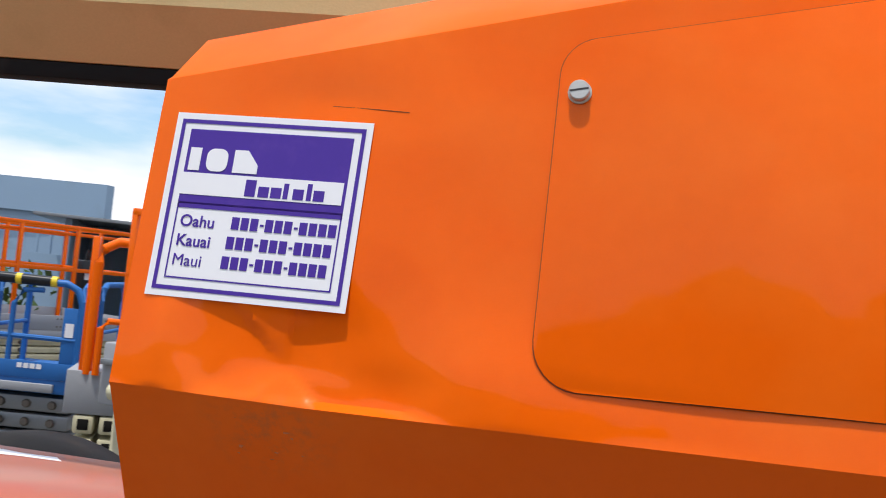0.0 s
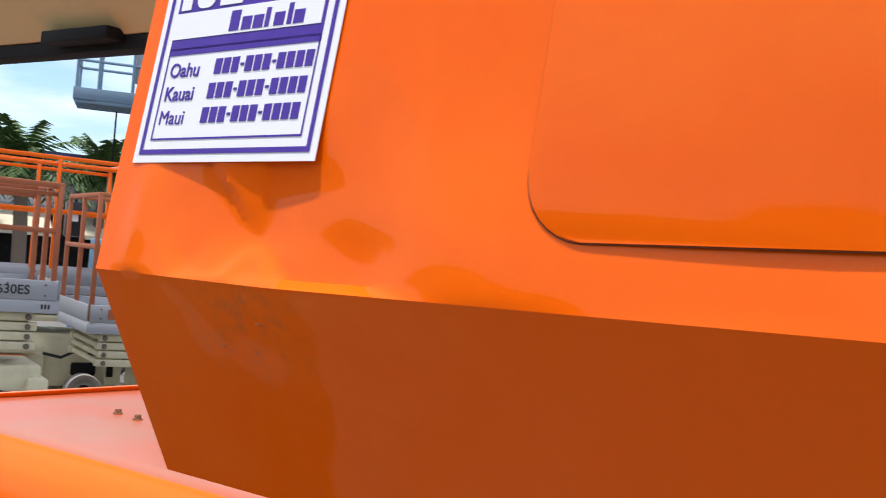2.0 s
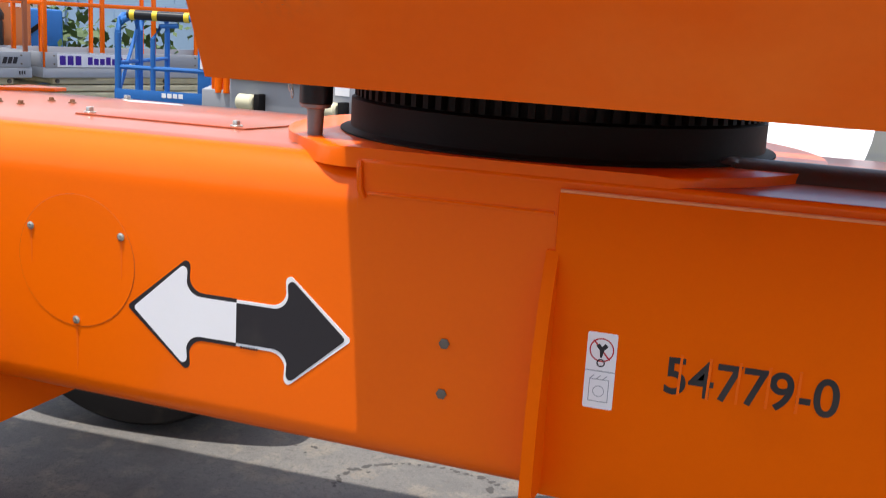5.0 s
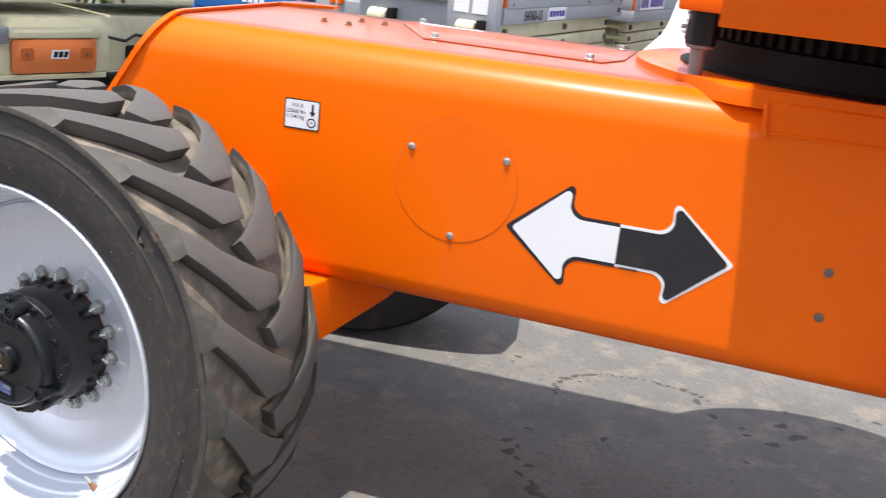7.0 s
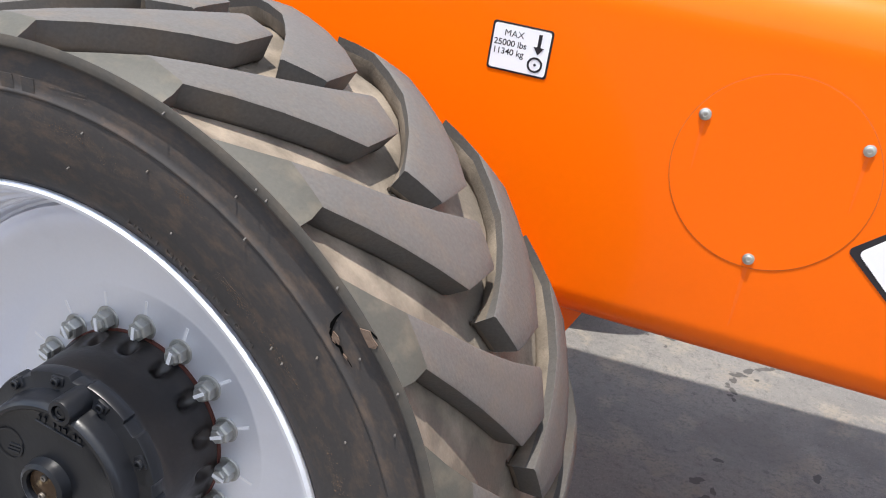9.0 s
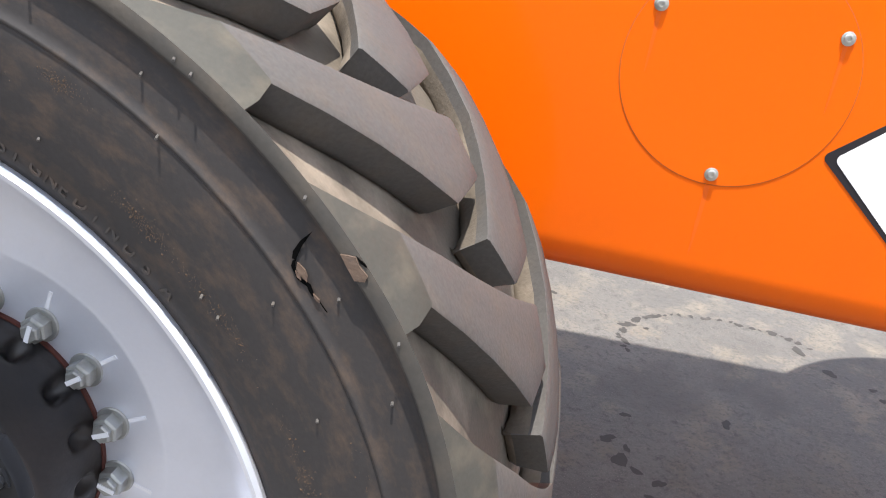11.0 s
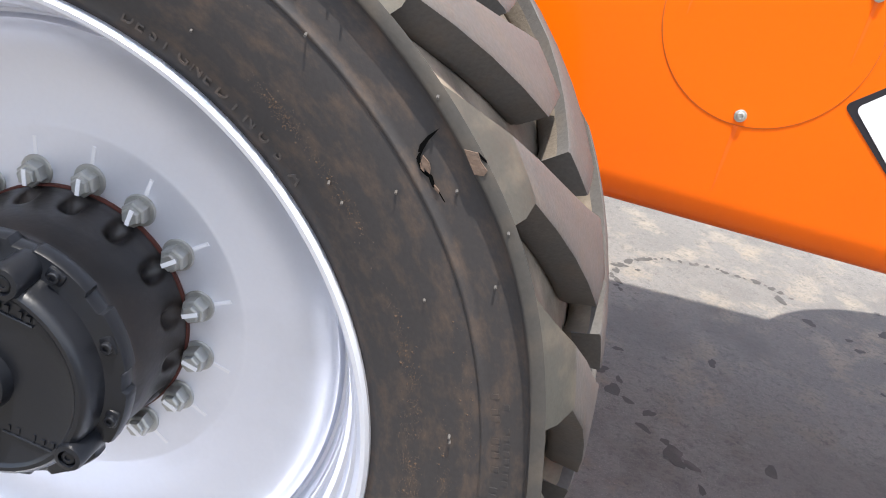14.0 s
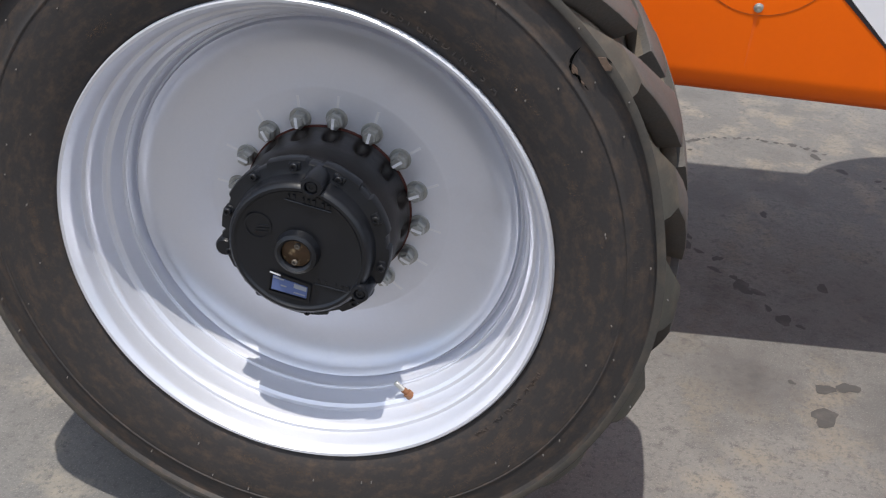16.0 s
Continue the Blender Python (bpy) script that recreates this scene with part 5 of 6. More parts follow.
def scissor_lift(m, label, long=2.42, wide=1.15, deck_z=(1.04, 1.26), rail_top=1.93, beams=4, beam_z=0.78, rail="orange_old", arm="cream", deck="grey", base="cream", door=True, fleet="", fleet_at=0.0, model="", model_at=0.66, banner=False, box=True, shift=0.0, reach=0.0, group="parked scissor lifts"):
    """A folded scissor lift; x along its near side, y away from the viewer, base at z = 0."""
    t = thing("scissor_lift", m, label, "scissor lift", group)
    z0, z1 = deck_z
    wheel_r = 0.165
    # the base under the folded arms: where it begins and ends along the side
    b0, b1 = shift, long + shift + reach
    d0, d1 = b0 + 0.30 * (b1 - b0), b0 + 0.64 * (b1 - b0)
    for x in (b0 + 0.36, b1 - 0.36):
        for y in (0.0, wide - 0.12):
            bm = bm_lathe([(0, 0.045), (wheel_r * 0.45, 0.045), (wheel_r * 0.5, 0.03), (wheel_r * 0.72, 0.03), (wheel_r * 0.74, 0.05), (wheel_r * 0.95, 0.06), (wheel_r, 0.045), (wheel_r, -0.05), (wheel_r * 0.95, -0.06), (0, -0.06)], 28, centre=(x, y + 0.02, wheel_r))
            w = part("wheel", bm, M["pale_tyre"], t, "pale solid rubber wheel")
            part("hub", bm_lathe([(0, 0.056), (wheel_r * 0.30, 0.054), (wheel_r * 0.42, 0.044), (wheel_r * 0.42, 0.02)], 20, centre=(x, y + 0.02, wheel_r)), M["black"], w)
    part("base_frame", bm_box(b0 + 0.06, b1 - 0.06, 0.10, wide - 0.10, 0.20, beam_z - 0.10, 0.02), M[base], t, "painted steel base frame")
    part("side_ledge", bm_box(d0 - 0.06, d1 + 0.06, 0.0, 0.12, 0.50, 0.58, 0.012), M[base], t)
    part("side_skirt", bm_box(d0 - 0.12, d1 + 0.16, 0.05, 0.14, 0.20, 0.50, 0.010), M[base], t)
    part("hose", bm_tube([(d1 + 0.15, 0.06, 0.50), (d1 + 0.30, 0.02, 0.47), (d1 + 0.42, 0.05, 0.52), (b1 - 0.10, 0.08, 0.48)], 0.014, 8), M["black"], t)
    part("axle_block", bm_box(b1 - 0.46, b1 - 0.24, 0.06, 0.16, 0.30, 0.42, 0.02), M["dark"], t)
    part("guard_slot", bm_box(b1 - 0.16, b1 - 0.10, 0.012, 0.022, 0.30, 0.40), M["dark"], t)
    part("end_guard", bm_box(b0, b0 + 0.14, 0.02, wide - 0.04, 0.22, 0.52, 0.02), M[base], t)
    part("end_guard", bm_box(b1 - 0.16, b1 - 0.02, 0.02, wide - 0.04, 0.22, 0.60, 0.02), M[base], t)
    part("pothole_guard", bm_box(d0 - 0.10, d1 + 0.12, 0.03, 0.08, 0.155, 0.20, 0.006), M[base], t)
    if door:
        d = part("battery_door", bm_prism(round_box(d0, d1, 0.215, 0.490, 0.03), 0.03, lambda u, v, w: (u, 0.03 - w, v), 0.008), M["door"], t, "orange battery door")
        for u in (d0 + 0.13, d1 - 0.09):
            part("recess", bm_prism(round_box(u - 0.06, u + 0.06, 0.32, 0.42, 0.02), 0.002, lambda a, b, w: (a, -0.001 - w, b)), M["orange_dark"], d, smooth=False)
            part("door_latch", bm_lathe([(0, 0.012), (0.016, 0.010), (0.018, 0)], 12, centre=(u, -0.001, 0.365)), M["rust"], d)
        mid = 0.5 * (d0 + d1) + 0.04
        part("badge", bm_prism([(mid - 0.085, 0.33), (mid + 0.075, 0.33), (mid + 0.085, 0.405), (mid - 0.075, 0.405)], 0.003, lambda a, b, w: (a, -0.001 - w, b)), M["white"], d, smooth=False)
        part("badge_shape", bars_block(3, mid - 0.066, 0.343, 0.036, 0.048, 0.047, lambda a, b, w: (a + (b - 0.343) * 0.25, -0.0045 - w, b)), M["ink"], d, smooth=False)
        part("control_box", bm_box(d0 - 0.28, d0 - 0.04, -0.03, 0.05, 0.46, 0.60, 0.012), M["grey_steel"], t, "grey ground control box")
    # folded arms: a stack of beams on each side with pin heads
    tall = (z0 - beam_z) / beams
    for k in range(beams):
        zz = beam_z + tall * k
        for y in (0.06, wide - 0.16):
            part("arm", bm_box(0.10 + 0.02 * (k % 2), long - 0.12 - 0.02 * (k % 2), y, y + 0.07, zz + 0.006, zz + tall - 0.004, 0.008), M[arm], t)
        for x in (0.16, long * 0.52, long - 0.18):
            part("pin", bm_lathe([(0, 0.022), (0.015, 0.020), (0.019, 0.012), (0.019, 0.0)], 12, centre=(x, 0.06, zz + tall / 2)), M["plug"], t)
        for x in (0.13, long - 0.15):
            part("cross_tube", bm_tube([(x, 0.10, zz + tall / 2), (x, wide - 0.12, zz + tall / 2)], 0.022, 10), M[arm], t)
    # platform
    part("deck", bm_box(0.0, long, 0.0, wide, z0, z0 + 0.09, 0.006), M[deck], t, "grey platform frame")
    part("toe_board", bm_box(0.02, long - 0.02, -0.008, 0.004, z0 + 0.088, z1, 0.003), M["pale_grey"], t, "pale grey toe board")
    part("toe_board", bm_box(0.02, long - 0.02, wide - 0.004, wide + 0.008, z0 + 0.088, z1, 0.003), M["pale_grey"], t)
    part("toe_board", bm_box(long - 0.012, long, 0.02, wide - 0.02, z0 + 0.088, z1, 0.003), M["pale_grey"], t)
    part("toe_board", bm_box(0.0, 0.012, 0.02, wide - 0.02, z0 + 0.088, z1, 0.003), M["pale_grey"], t)
    front = lambda a, b, w: (a, -0.0085 - w, b)
    lower = lambda a, b, w: (a, -0.0015 - w, b)
    if fleet:
        lettering("fleet_number", fleet, 0.082, Matrix.Translation((fleet_at or long * 0.47, -0.003, z0 + 0.016)) @ SIDE, M["ink"], t, width=0.95)
    if fleet_at and not model:
        tag = part("company_label", bm_prism([(fleet_at + 0.40, z0 + 0.010), (fleet_at + 0.72, z0 + 0.010), (fleet_at + 0.72, z0 + 0.085), (fleet_at + 0.40, z0 + 0.085)], 0.0016, lower), M["white"], t, "small white company label", smooth=False)
        for k in range(5):
            part("label_bar", bars_block(1, fleet_at + 0.42 + 0.058 * k, z0 + 0.030, 0.044, 0.034, 0.1, lambda a, b, w: (a, -0.0035 - w, b)), M["purple"], tag, smooth=False)
    if model:
        lettering("model_number", model, 0.085, Matrix.Translation((long - model_at, -0.0105, z1 - 0.095)) @ SIDE, M["ink"], t)
        if model_at > 0.5:
            part("maker_mark", bars_block(3, long - 0.27, z1 - 0.10, 0.034, 0.055, 0.045, lambda a, b, w: (a + (b - z1 + 0.1) * 0.3, -0.0085 - w, b)), M["ink"], t, smooth=False)
        part("reflector", bm_prism([(long - 1.85, z1 - 0.105), (long - 0.90, z1 - 0.105), (long - 0.90, z1 - 0.03), (long - 1.85, z1 - 0.03)], 0.002, front), M["orange_old"], t, "faded orange stripe", smooth=False)
    if banner:
        b = part("banner", bm_prism([(0.13, z1 - 0.125), (0.86, z1 - 0.125), (0.86, z1 - 0.01), (0.13, z1 - 0.01)], 0.002, front), M["white"], t, "white company banner", smooth=False)
        for k in range(3):
            part("banner_bar", bars_block(1, 0.15 + 0.075 * k, z1 - 0.108, 0.055, 0.080, 0.1, lambda a, bb, w: (a, -0.011 - w, bb)), M["purple"], b, smooth=False)
        for k in range(7):
            part("banner_bar", bars_block(1, 0.42 + 0.060 * k, z1 - 0.105, 0.044, 0.055 + 0.015 * (k in (0, 3, 5)), 0.1, lambda a, bb, w: (a, -0.011 - w, bb)), M["purple"], b, smooth=False)
    part("print_bars", bars_block(3, long - 0.12, z0 + 0.03, 0.012, 0.03, 0.022, lower), M["ink"], t, smooth=False)
    for x in (long - 0.86, long - 0.82, long - 0.34, long - 0.10, 0.10):
        for zz in (z1 - 0.03,) if model_at < 0.5 and x == long - 0.34 else (z1 - 0.03, z1 - 0.10):
            part("rivet", bm_lathe([(0, 0.006), (0.008, 0.004), (0.009, 0)], 8, centre=(x, -0.008, zz)), M["plug"], t)
    # rails
    mid_z = z1 + (rail_top - z1) * 0.52
    posts = [0.03, long * 0.24, long * 0.46, long * 0.70, long - 0.05]
    for y in (0.02, wide - 0.02):
        for x in posts:
            part("rail_post", bm_box(x - 0.017, x + 0.017, y - 0.017, y + 0.017, z0 + 0.09, rail_top, 0.004), M[rail], t)
        for zz in (mid_z, rail_top):
            part("rail", bm_box(0.012, long - 0.03, y - 0.016, y + 0.016, zz - 0.018, zz + 0.018, 0.005), M[rail], t)
        part("rail", bm_box(long * 0.24, long - 0.03, y + 0.02, y + 0.048, rail_top - 0.075, rail_top - 0.045, 0.004), M[rail], t)
    for x in (0.03, long - 0.05):
        for zz in (mid_z, rail_top):
            part("rail", bm_box(x - 0.016, x + 0.016, 0.03, wide - 0.03, zz - 0.018, zz + 0.018, 0.005), M[rail], t)
        part("rail_post", bm_box(x - 0.017, x + 0.017, wide * 0.5 - 0.017, wide * 0.5 + 0.017, z0 + 0.09, rail_top, 0.004), M[rail], t)
    if box:
        b = part("platform_control", bm_box(long - 0.62, long - 0.46, 0.05, 0.17, mid_z - 0.22, mid_z + 0.10, 0.02), M["black"], t, "black platform control box")
        part("joystick", bm_tube([(long - 0.54, 0.11, mid_z + 0.1), (long - 0.53, 0.10, mid_z + 0.2)], 0.016, 8), M["black"], b)
        part("paper_label", bm_prism([(long - 0.59, mid_z - 0.08), (long - 0.52, mid_z - 0.08), (long - 0.52, mid_z), (long - 0.59, mid_z)], 0.002, lambda a, c, w: (a, 0.048 - w, c)), M["white"], b, smooth=False)
    return t


GZ = GROUND
LOW = GROUND - 0.20
scissor_lift(pose(-5.58, 4.00, LOW, 0, 0, 66), "cream scissor lift with faded orange rails and grey deck", long=2.0, fleet_at=0.79, rail_top=2.10, fleet="54757-14", model="2646ES", shift=0.52, reach=0.26)
scissor_lift(pose(-4.73, 5.92, LOW, 0, 0, 66), "cream scissor lift with white company banner on deck", rail="orange", banner=True, door=True, rail_top=2.06, shift=0.55)
scissor_lift(pose(-5.90, 1.09, GZ, 0, 0, 67.0), "cream scissor lift with faded orange rails, black control box", model="2630ES", model_at=0.45, wide=0.8, rail_top=1.90)
scissor_lift(pose(-7.7, 3.1, GZ, 0, 0, 68.0), "cream scissor lift parked behind others, orange rails", wide=0.9, rail="orange", rail_top=2.25)
# lifts whose ends face the machine
scissor_lift(pose(-0.70, 3.42, GZ, 0, 0, 81.0), "grey decked scissor lift with bright orange rails", long=2.3, wide=0.86, rail="orange", deck="pale_grey", arm="cream", fleet="54760-13", fleet_at=0.30, door=False, banner=False, beams=5, beam_z=0.55, deck_z=(1.04, 1.25), rail_top=1.90)
scissor_lift(pose(-0.28, 5.95, GZ, 0, 0, 81.0), "grey decked scissor lift with orange rails behind", long=2.2, wide=0.86, rail="orange", deck="pale_grey", door=False, banner=True, beams=5, beam_z=0.55, deck_z=(0.98, 1.20), rail_top=1.85)


def end_fittings():
    """Grey end box with rollers and paper labels at the near end of the grey lift."""
    t = thing("lift_end_box", pose(-0.70, 3.42, GZ + 0.07, 0, 0, 81.0), "bare grey steel end box with cream rollers", "lift end box")
    part("box", bm_box(-0.10, -0.005, 0.01, 0.85, 0.86, 1.17, 0.012), M["pale_grey"], t)
    for y in (0.16, 0.70):
        part("roller", bm_lathe([(0, -0.055), (0.035, -0.055), (0.045, -0.045), (0.045, 0.045), (0.035, 0.055), (0, 0.055)], 20, axis="y", centre=(-0.135, y, 0.94)), M["cream"], t, "cream plastic roller")
        part("roller_bracket", bm_box(-0.16, -0.095, y - 0.10, y - 0.065, 0.88, 0.99, 0.004), M["dark"], t)
    for y in (0.06, 0.17):
        part("paper_label", bm_box(-0.1025, -0.1005, y, y + 0.09, 1.02, 1.15), M["white"], t, smooth=False)
    part("lip", bm_box(-0.13, -0.10, 0.30, 0.84, 1.06, 1.09, 0.005), M["grey_steel"], t)
    part("leg", bm_box(-0.09, -0.03, 0.10, 0.76, -0.07, 0.87, 0.01), M["cream"], t)


end_fittings()


def push_lift(m, label, rail, base_label):
    """A narrow mast lift with bent tube rails and a stack of chains and beams below the deck."""
    t = thing("personnel_lift", m, label, "personnel lift")
    wide, deep = 0.80, 1.3
    part("base", bm_box(0, wide, 0, deep, 0.0, 0.42, 0.03), M["dark"], t, base_label)
    for k in range(3):
        part("chain_stack", bm_box(0.04, wide - 0.04, 0.03 + 0.02 * (k % 2), deep - 0.05, 0.43 + 0.13 * k, 0.54 + 0.13 * k, 0.02), M["grey_steel"], t)
        for x in (0.12, 0.28, 0.46, 0.64):
            part("link_pin", bm_lathe([(0, 0.03), (0.025, 0.028), (0.032, 0.01), (0.032, 0)], 12, centre=(x, 0.03, 0.485 + 0.13 * k)), M["plug"], t)
    part("deck", bm_box(-0.02, wide + 0.02, -0.02, deep, 0.83, 0.93, 0.01), M[rail], t, "blue platform frame")
    part("kick_plate", bm_box(0.0, wide, -0.03, -0.022, 0.93, 1.05, 0.002), M[rail], t)
    part("step_plate", bm_box(0.15, wide - 0.15, -0.06, -0.02, 0.84, 0.90, 0.006), M["pale_grey"], t)
    for x in (0.02, wide - 0.02):
        for y0, y1 in ((0.0, 0.45), (0.5, 1.2)):
            pts = [(x, y0, 0.93), (x, y0, 1.50), (x, y0 + 0.05, 1.59), (x, y0 + 0.12, 1.62), (x, y1 - 0.1, 1.62), (x, y1 - 0.03, 1.58), (x, y1, 1.48), (x, y1, 0.93)]
            part("rail", bm_tube(pts, 0.024, 10), M[rail], t)
        part("brace", bm_tube([(x, 0.0, 1.0), (x, 0.42, 1.50)], 0.016, 8), M[rail], t)
        part("mid_rail", bm_tube([(x, 0.0, 1.25), (x, 1.2, 1.25)], 0.016, 8), M[rail], t)
    pts = [(0.02, 0.0, 0.93), (0.02, 0.0, 1.48), (0.06, 0.0, 1.58), (0.14, 0.0, 1.62), (wide - 0.14, 0.0, 1.62), (wide - 0.06, 0.0, 1.58), (wide - 0.02, 0.0, 1.48), (wide - 0.02, 0.0, 0.93)]
    part("front_rail", bm_tube(pts, 0.026, 12), M[rail], t)
    part("front_post", bm_tube([(0.30, 0.0, 0.95), (0.30, 0.0, 1.45), (0.36, 0.0, 1.55), (0.5, 0.0, 1.56)], 0.020, 10), M[rail], t)
    part("foam_grip", bm_tube([(0.10, 0.0, 1.625), (0.58, 0.0, 1.625)], 0.038, 12), M["black"], t, "black foam grip with yellow bands")
    for x in (0.12, 0.30, 0.55):
        part("yellow_band", bm_tube([(x, 0.0, 1.625), (x + 0.04, 0.0, 1.625)], 0.040, 12), M["yellow"], t)
    part("mid_rail", bm_tube([(0.02, 0.0, 1.22), (wide - 0.02, 0.0, 1.22)], 0.018, 8), M[rail], t)
    part("side_panel", bm_box(wide - 0.14, wide - 0.02, -0.012, 0.0, 0.95, 1.45, 0.004), M[rail], t)
    part("paper_label", bm_box(wide - 0.12, wide - 0.06, -0.016, -0.013, 1.24, 1.34), M["white"], t, smooth=False)
    part("print_bars", bars_block(4, 0.38, 1.00, 0.035, 0.035, 0.045, lambda a, b, w: (a, -0.031 - w, b)), M["white"], t, smooth=False)
    return t


push_lift(pose(-3.64, 5.40, LOW, 0, 0, 14), "bright blue personnel lift with bent tube rails", "blue", "dark base")


def mast_lift(m):
    """A tall orange bent-tube gate over a grey box with cream beams."""
    t = thing("mast_lift", m, "orange tube framed lift with grey box and cream beams", "mast lift")
    pts = [(0.0, 0, 1.20), (0.0, 0, 1.82), (0.03, 0, 1.90), (0.10, 0, 1.94), (0.60, 0, 1.94), (0.66, 0, 1.90), (0.68, 0, 1.80), (0.68, 0, 1.20)]
    part("frame", bm_tube(pts, 0.028, 12), M["orange"], t, "bright orange bent tube")
    part("mast_post", bm_box(-0.045, -0.005, 0.0, 0.06, 1.15, 1.96, 0.006), M["orange"], t)
    part("gate", bm_tube([(0.05, -0.02, 1.2), (0.05, -0.02, 1.46), (0.09, -0.02, 1.50), (0.18, -0.02, 1.50), (0.22, -0.02, 1.45), (0.22, -0.02, 1.2)], 0.020, 10), M["orange"], t)
    part("box", bm_box(-0.10, 0.30, -0.02, 0.40, 0.98, 1.22, 0.008), M["pale_grey"], t, "bare grey steel box")
    for k in range(4):
        for x in (-0.04, 0.10):
            part("beam_end", bm_box(x, x + 0.11, -0.02, 0.6, 0.50 + 0.125 * k, 0.60 + 0.125 * k, 0.012), M["cream"], t)
            part("beam_hole", bm_box(x + 0.025, x + 0.085, -0.024, -0.018, 0.52 + 0.125 * k, 0.58 + 0.125 * k, 0.004), M["dark"], t)
        part("roller", bm_tube([(0.22, 0.02, 0.55 + 0.125 * k), (0.40, 0.02, 0.55 + 0.125 * k)], 0.03, 10), M["cream"], t)
    part("base", bm_box(-0.12, 0.62, 0.0, 0.8, 0.0, 0.5, 0.02), M["grey_steel"], t)


mast_lift(pose(-1.93, 4.00, LOW, 0, 0, 22))


# ---------------------------------------------------------------- yard: blue boom lifts
def slab(a, b, wide, tall, bm=None):
    """A box beam from a to b."""
    bm = bm or bmesh.new()
    a, b = Vector(a), Vector(b)
    d = (b - a).normalized()
    s = d.cross(Vector((0, 0, 1)) if abs(d.z) < 0.95 else Vector((0, 1, 0))).normalized()
    u = s.cross(d)
    ring = [[bm.verts.new(p + s * wide * i / 2 + u * tall * j / 2) for i, j in ((-1, -1), (1, -1), (1, 1), (-1, 1))] for p in (a, b)]
    for k in range(4):
        bm.faces.new((ring[0][k], ring[0][(k + 1) % 4], ring[1][(k + 1) % 4], ring[1][k]))
    bm.faces.new(ring[0])
    bm.faces.new(ring[1][::-1])
    return bm


def along(az, dist, eye=(1.22, -1.22)):
    return (eye[0] - dist * math.sin(radians(az)), eye[1] + dist * math.cos(radians(az)))


def blue_boom():
    x, y = along(46.5, 13.0)
    t = thing("articulated_boom", pose(x, y, GZ, 0, 0, 47), "blue articulated boom lift with upright mast", "boom lift", "blue boom lifts")
    part("mast", slab((0, 0, 1.2), (-0.38, 0, 3.55), 0.28, 0.26), M["blue"], t, "upright blue boom section", smooth=False)
    part("mast_tip", slab((-0.36, 0, 3.5), (-0.55, 0, 4.9), 0.26, 0.24), M["blue"], t, smooth=False)
    part("mast_bars", bars_block(11, 0, 0, 0.10, 0.07, 0.13, lambda u, v, w: (-0.215 - 0.162 * (u - 0.75) + v, -0.145 - w, 2.55 + u)), M["pale_grey"], t, smooth=False)
    part("hose", bm_tube([(-0.05, -0.1, 2.2), (-0.25, -0.15, 2.4), (-0.50, -0.16, 2.9), (-0.56, -0.16, 3.4), (-0.56, -0.1, 3.8)], 0.022, 8), M["dark"], t, "black hydraulic hoses")
    part("knuckle", bm_box(-0.26, -0.05, -0.16, 0.16, 2.05, 2.25, 0.03), M["dark"], t)
    part("lower_arm", slab((-0.6, -0.35, 1.52), (1.15, -0.35, 1.12), 0.3, 0.42), M["blue"], t, "sloping blue lower arm", smooth=False)
    part("arm_bars", bars_block(9, 0, 0, 0.13, 0.15, 0.17, lambda u, v, w: (-0.35 + u, -0.505 - w, 1.40 + v - 0.229 * u)), M["white"], t, smooth=False)
    part("engine_cover", bm_box(1.22, 1.78, -0.55, 0.25, 0.62, 1.40, 0.03), M["blue"], t, "blue engine cover")
    part("cover_brace", slab((1.26, -0.56, 1.02), (1.55, -0.56, 1.24), 0.03, 0.05), M["dark"], t, smooth=False)
    part("arm_rod", slab((-0.1, -0.3, 1.66), (1.1, -0.3, 1.18), 0.07, 0.07), M["dark"], t, smooth=False)
    part("pedestal", bm_box(-1.45, -0.75, -0.4, 0.3, 0.6, 1.55, 0.03), M["blue_pale"], t, "pale blue pedestal with round holes")
    for k in range(3):
        part("hole", bm_lathe([(0, 0.006), (0.09, 0.005), (0.095, 0)], 20, centre=(-1.30, -0.401, 0.8 + 0.28 * k)), M["dark"], t)
        part("hole", bm_lathe([(0, 0.006), (0.09, 0.005), (0.095, 0)], 20, centre=(-0.95, -0.401, 1.0 + 0.28 * k)), M["dark"], t)
    part("chassis", bm_box(-1.6, 1.6, -0.6, 0.6, 0.30, 0.62, 0.03), M["blue"], t)
    for wx in (-1.2, 1.2):
        for wy in (-0.65, 0.65):
            part("wheel", bm_lathe([(0, 0.1), (0.2, 0.1), (0.33, 0.12), (0.36, 0.08), (0.36, -0.1), (0, -0.1)], 24, centre=(wx, wy, 0.36)), M["rubber"], t)
    part("bent_pipe", bm_tube([(0.1, -0.6, 0.7), (0.1, -0.6, 1.0), (0.2, -0.6, 1.08), (0.8, -0.6, 1.05), (0.9, -0.6, 0.95), (0.9, -0.6, 0.7)], 0.03, 8), M["orange"], t)


blue_boom()


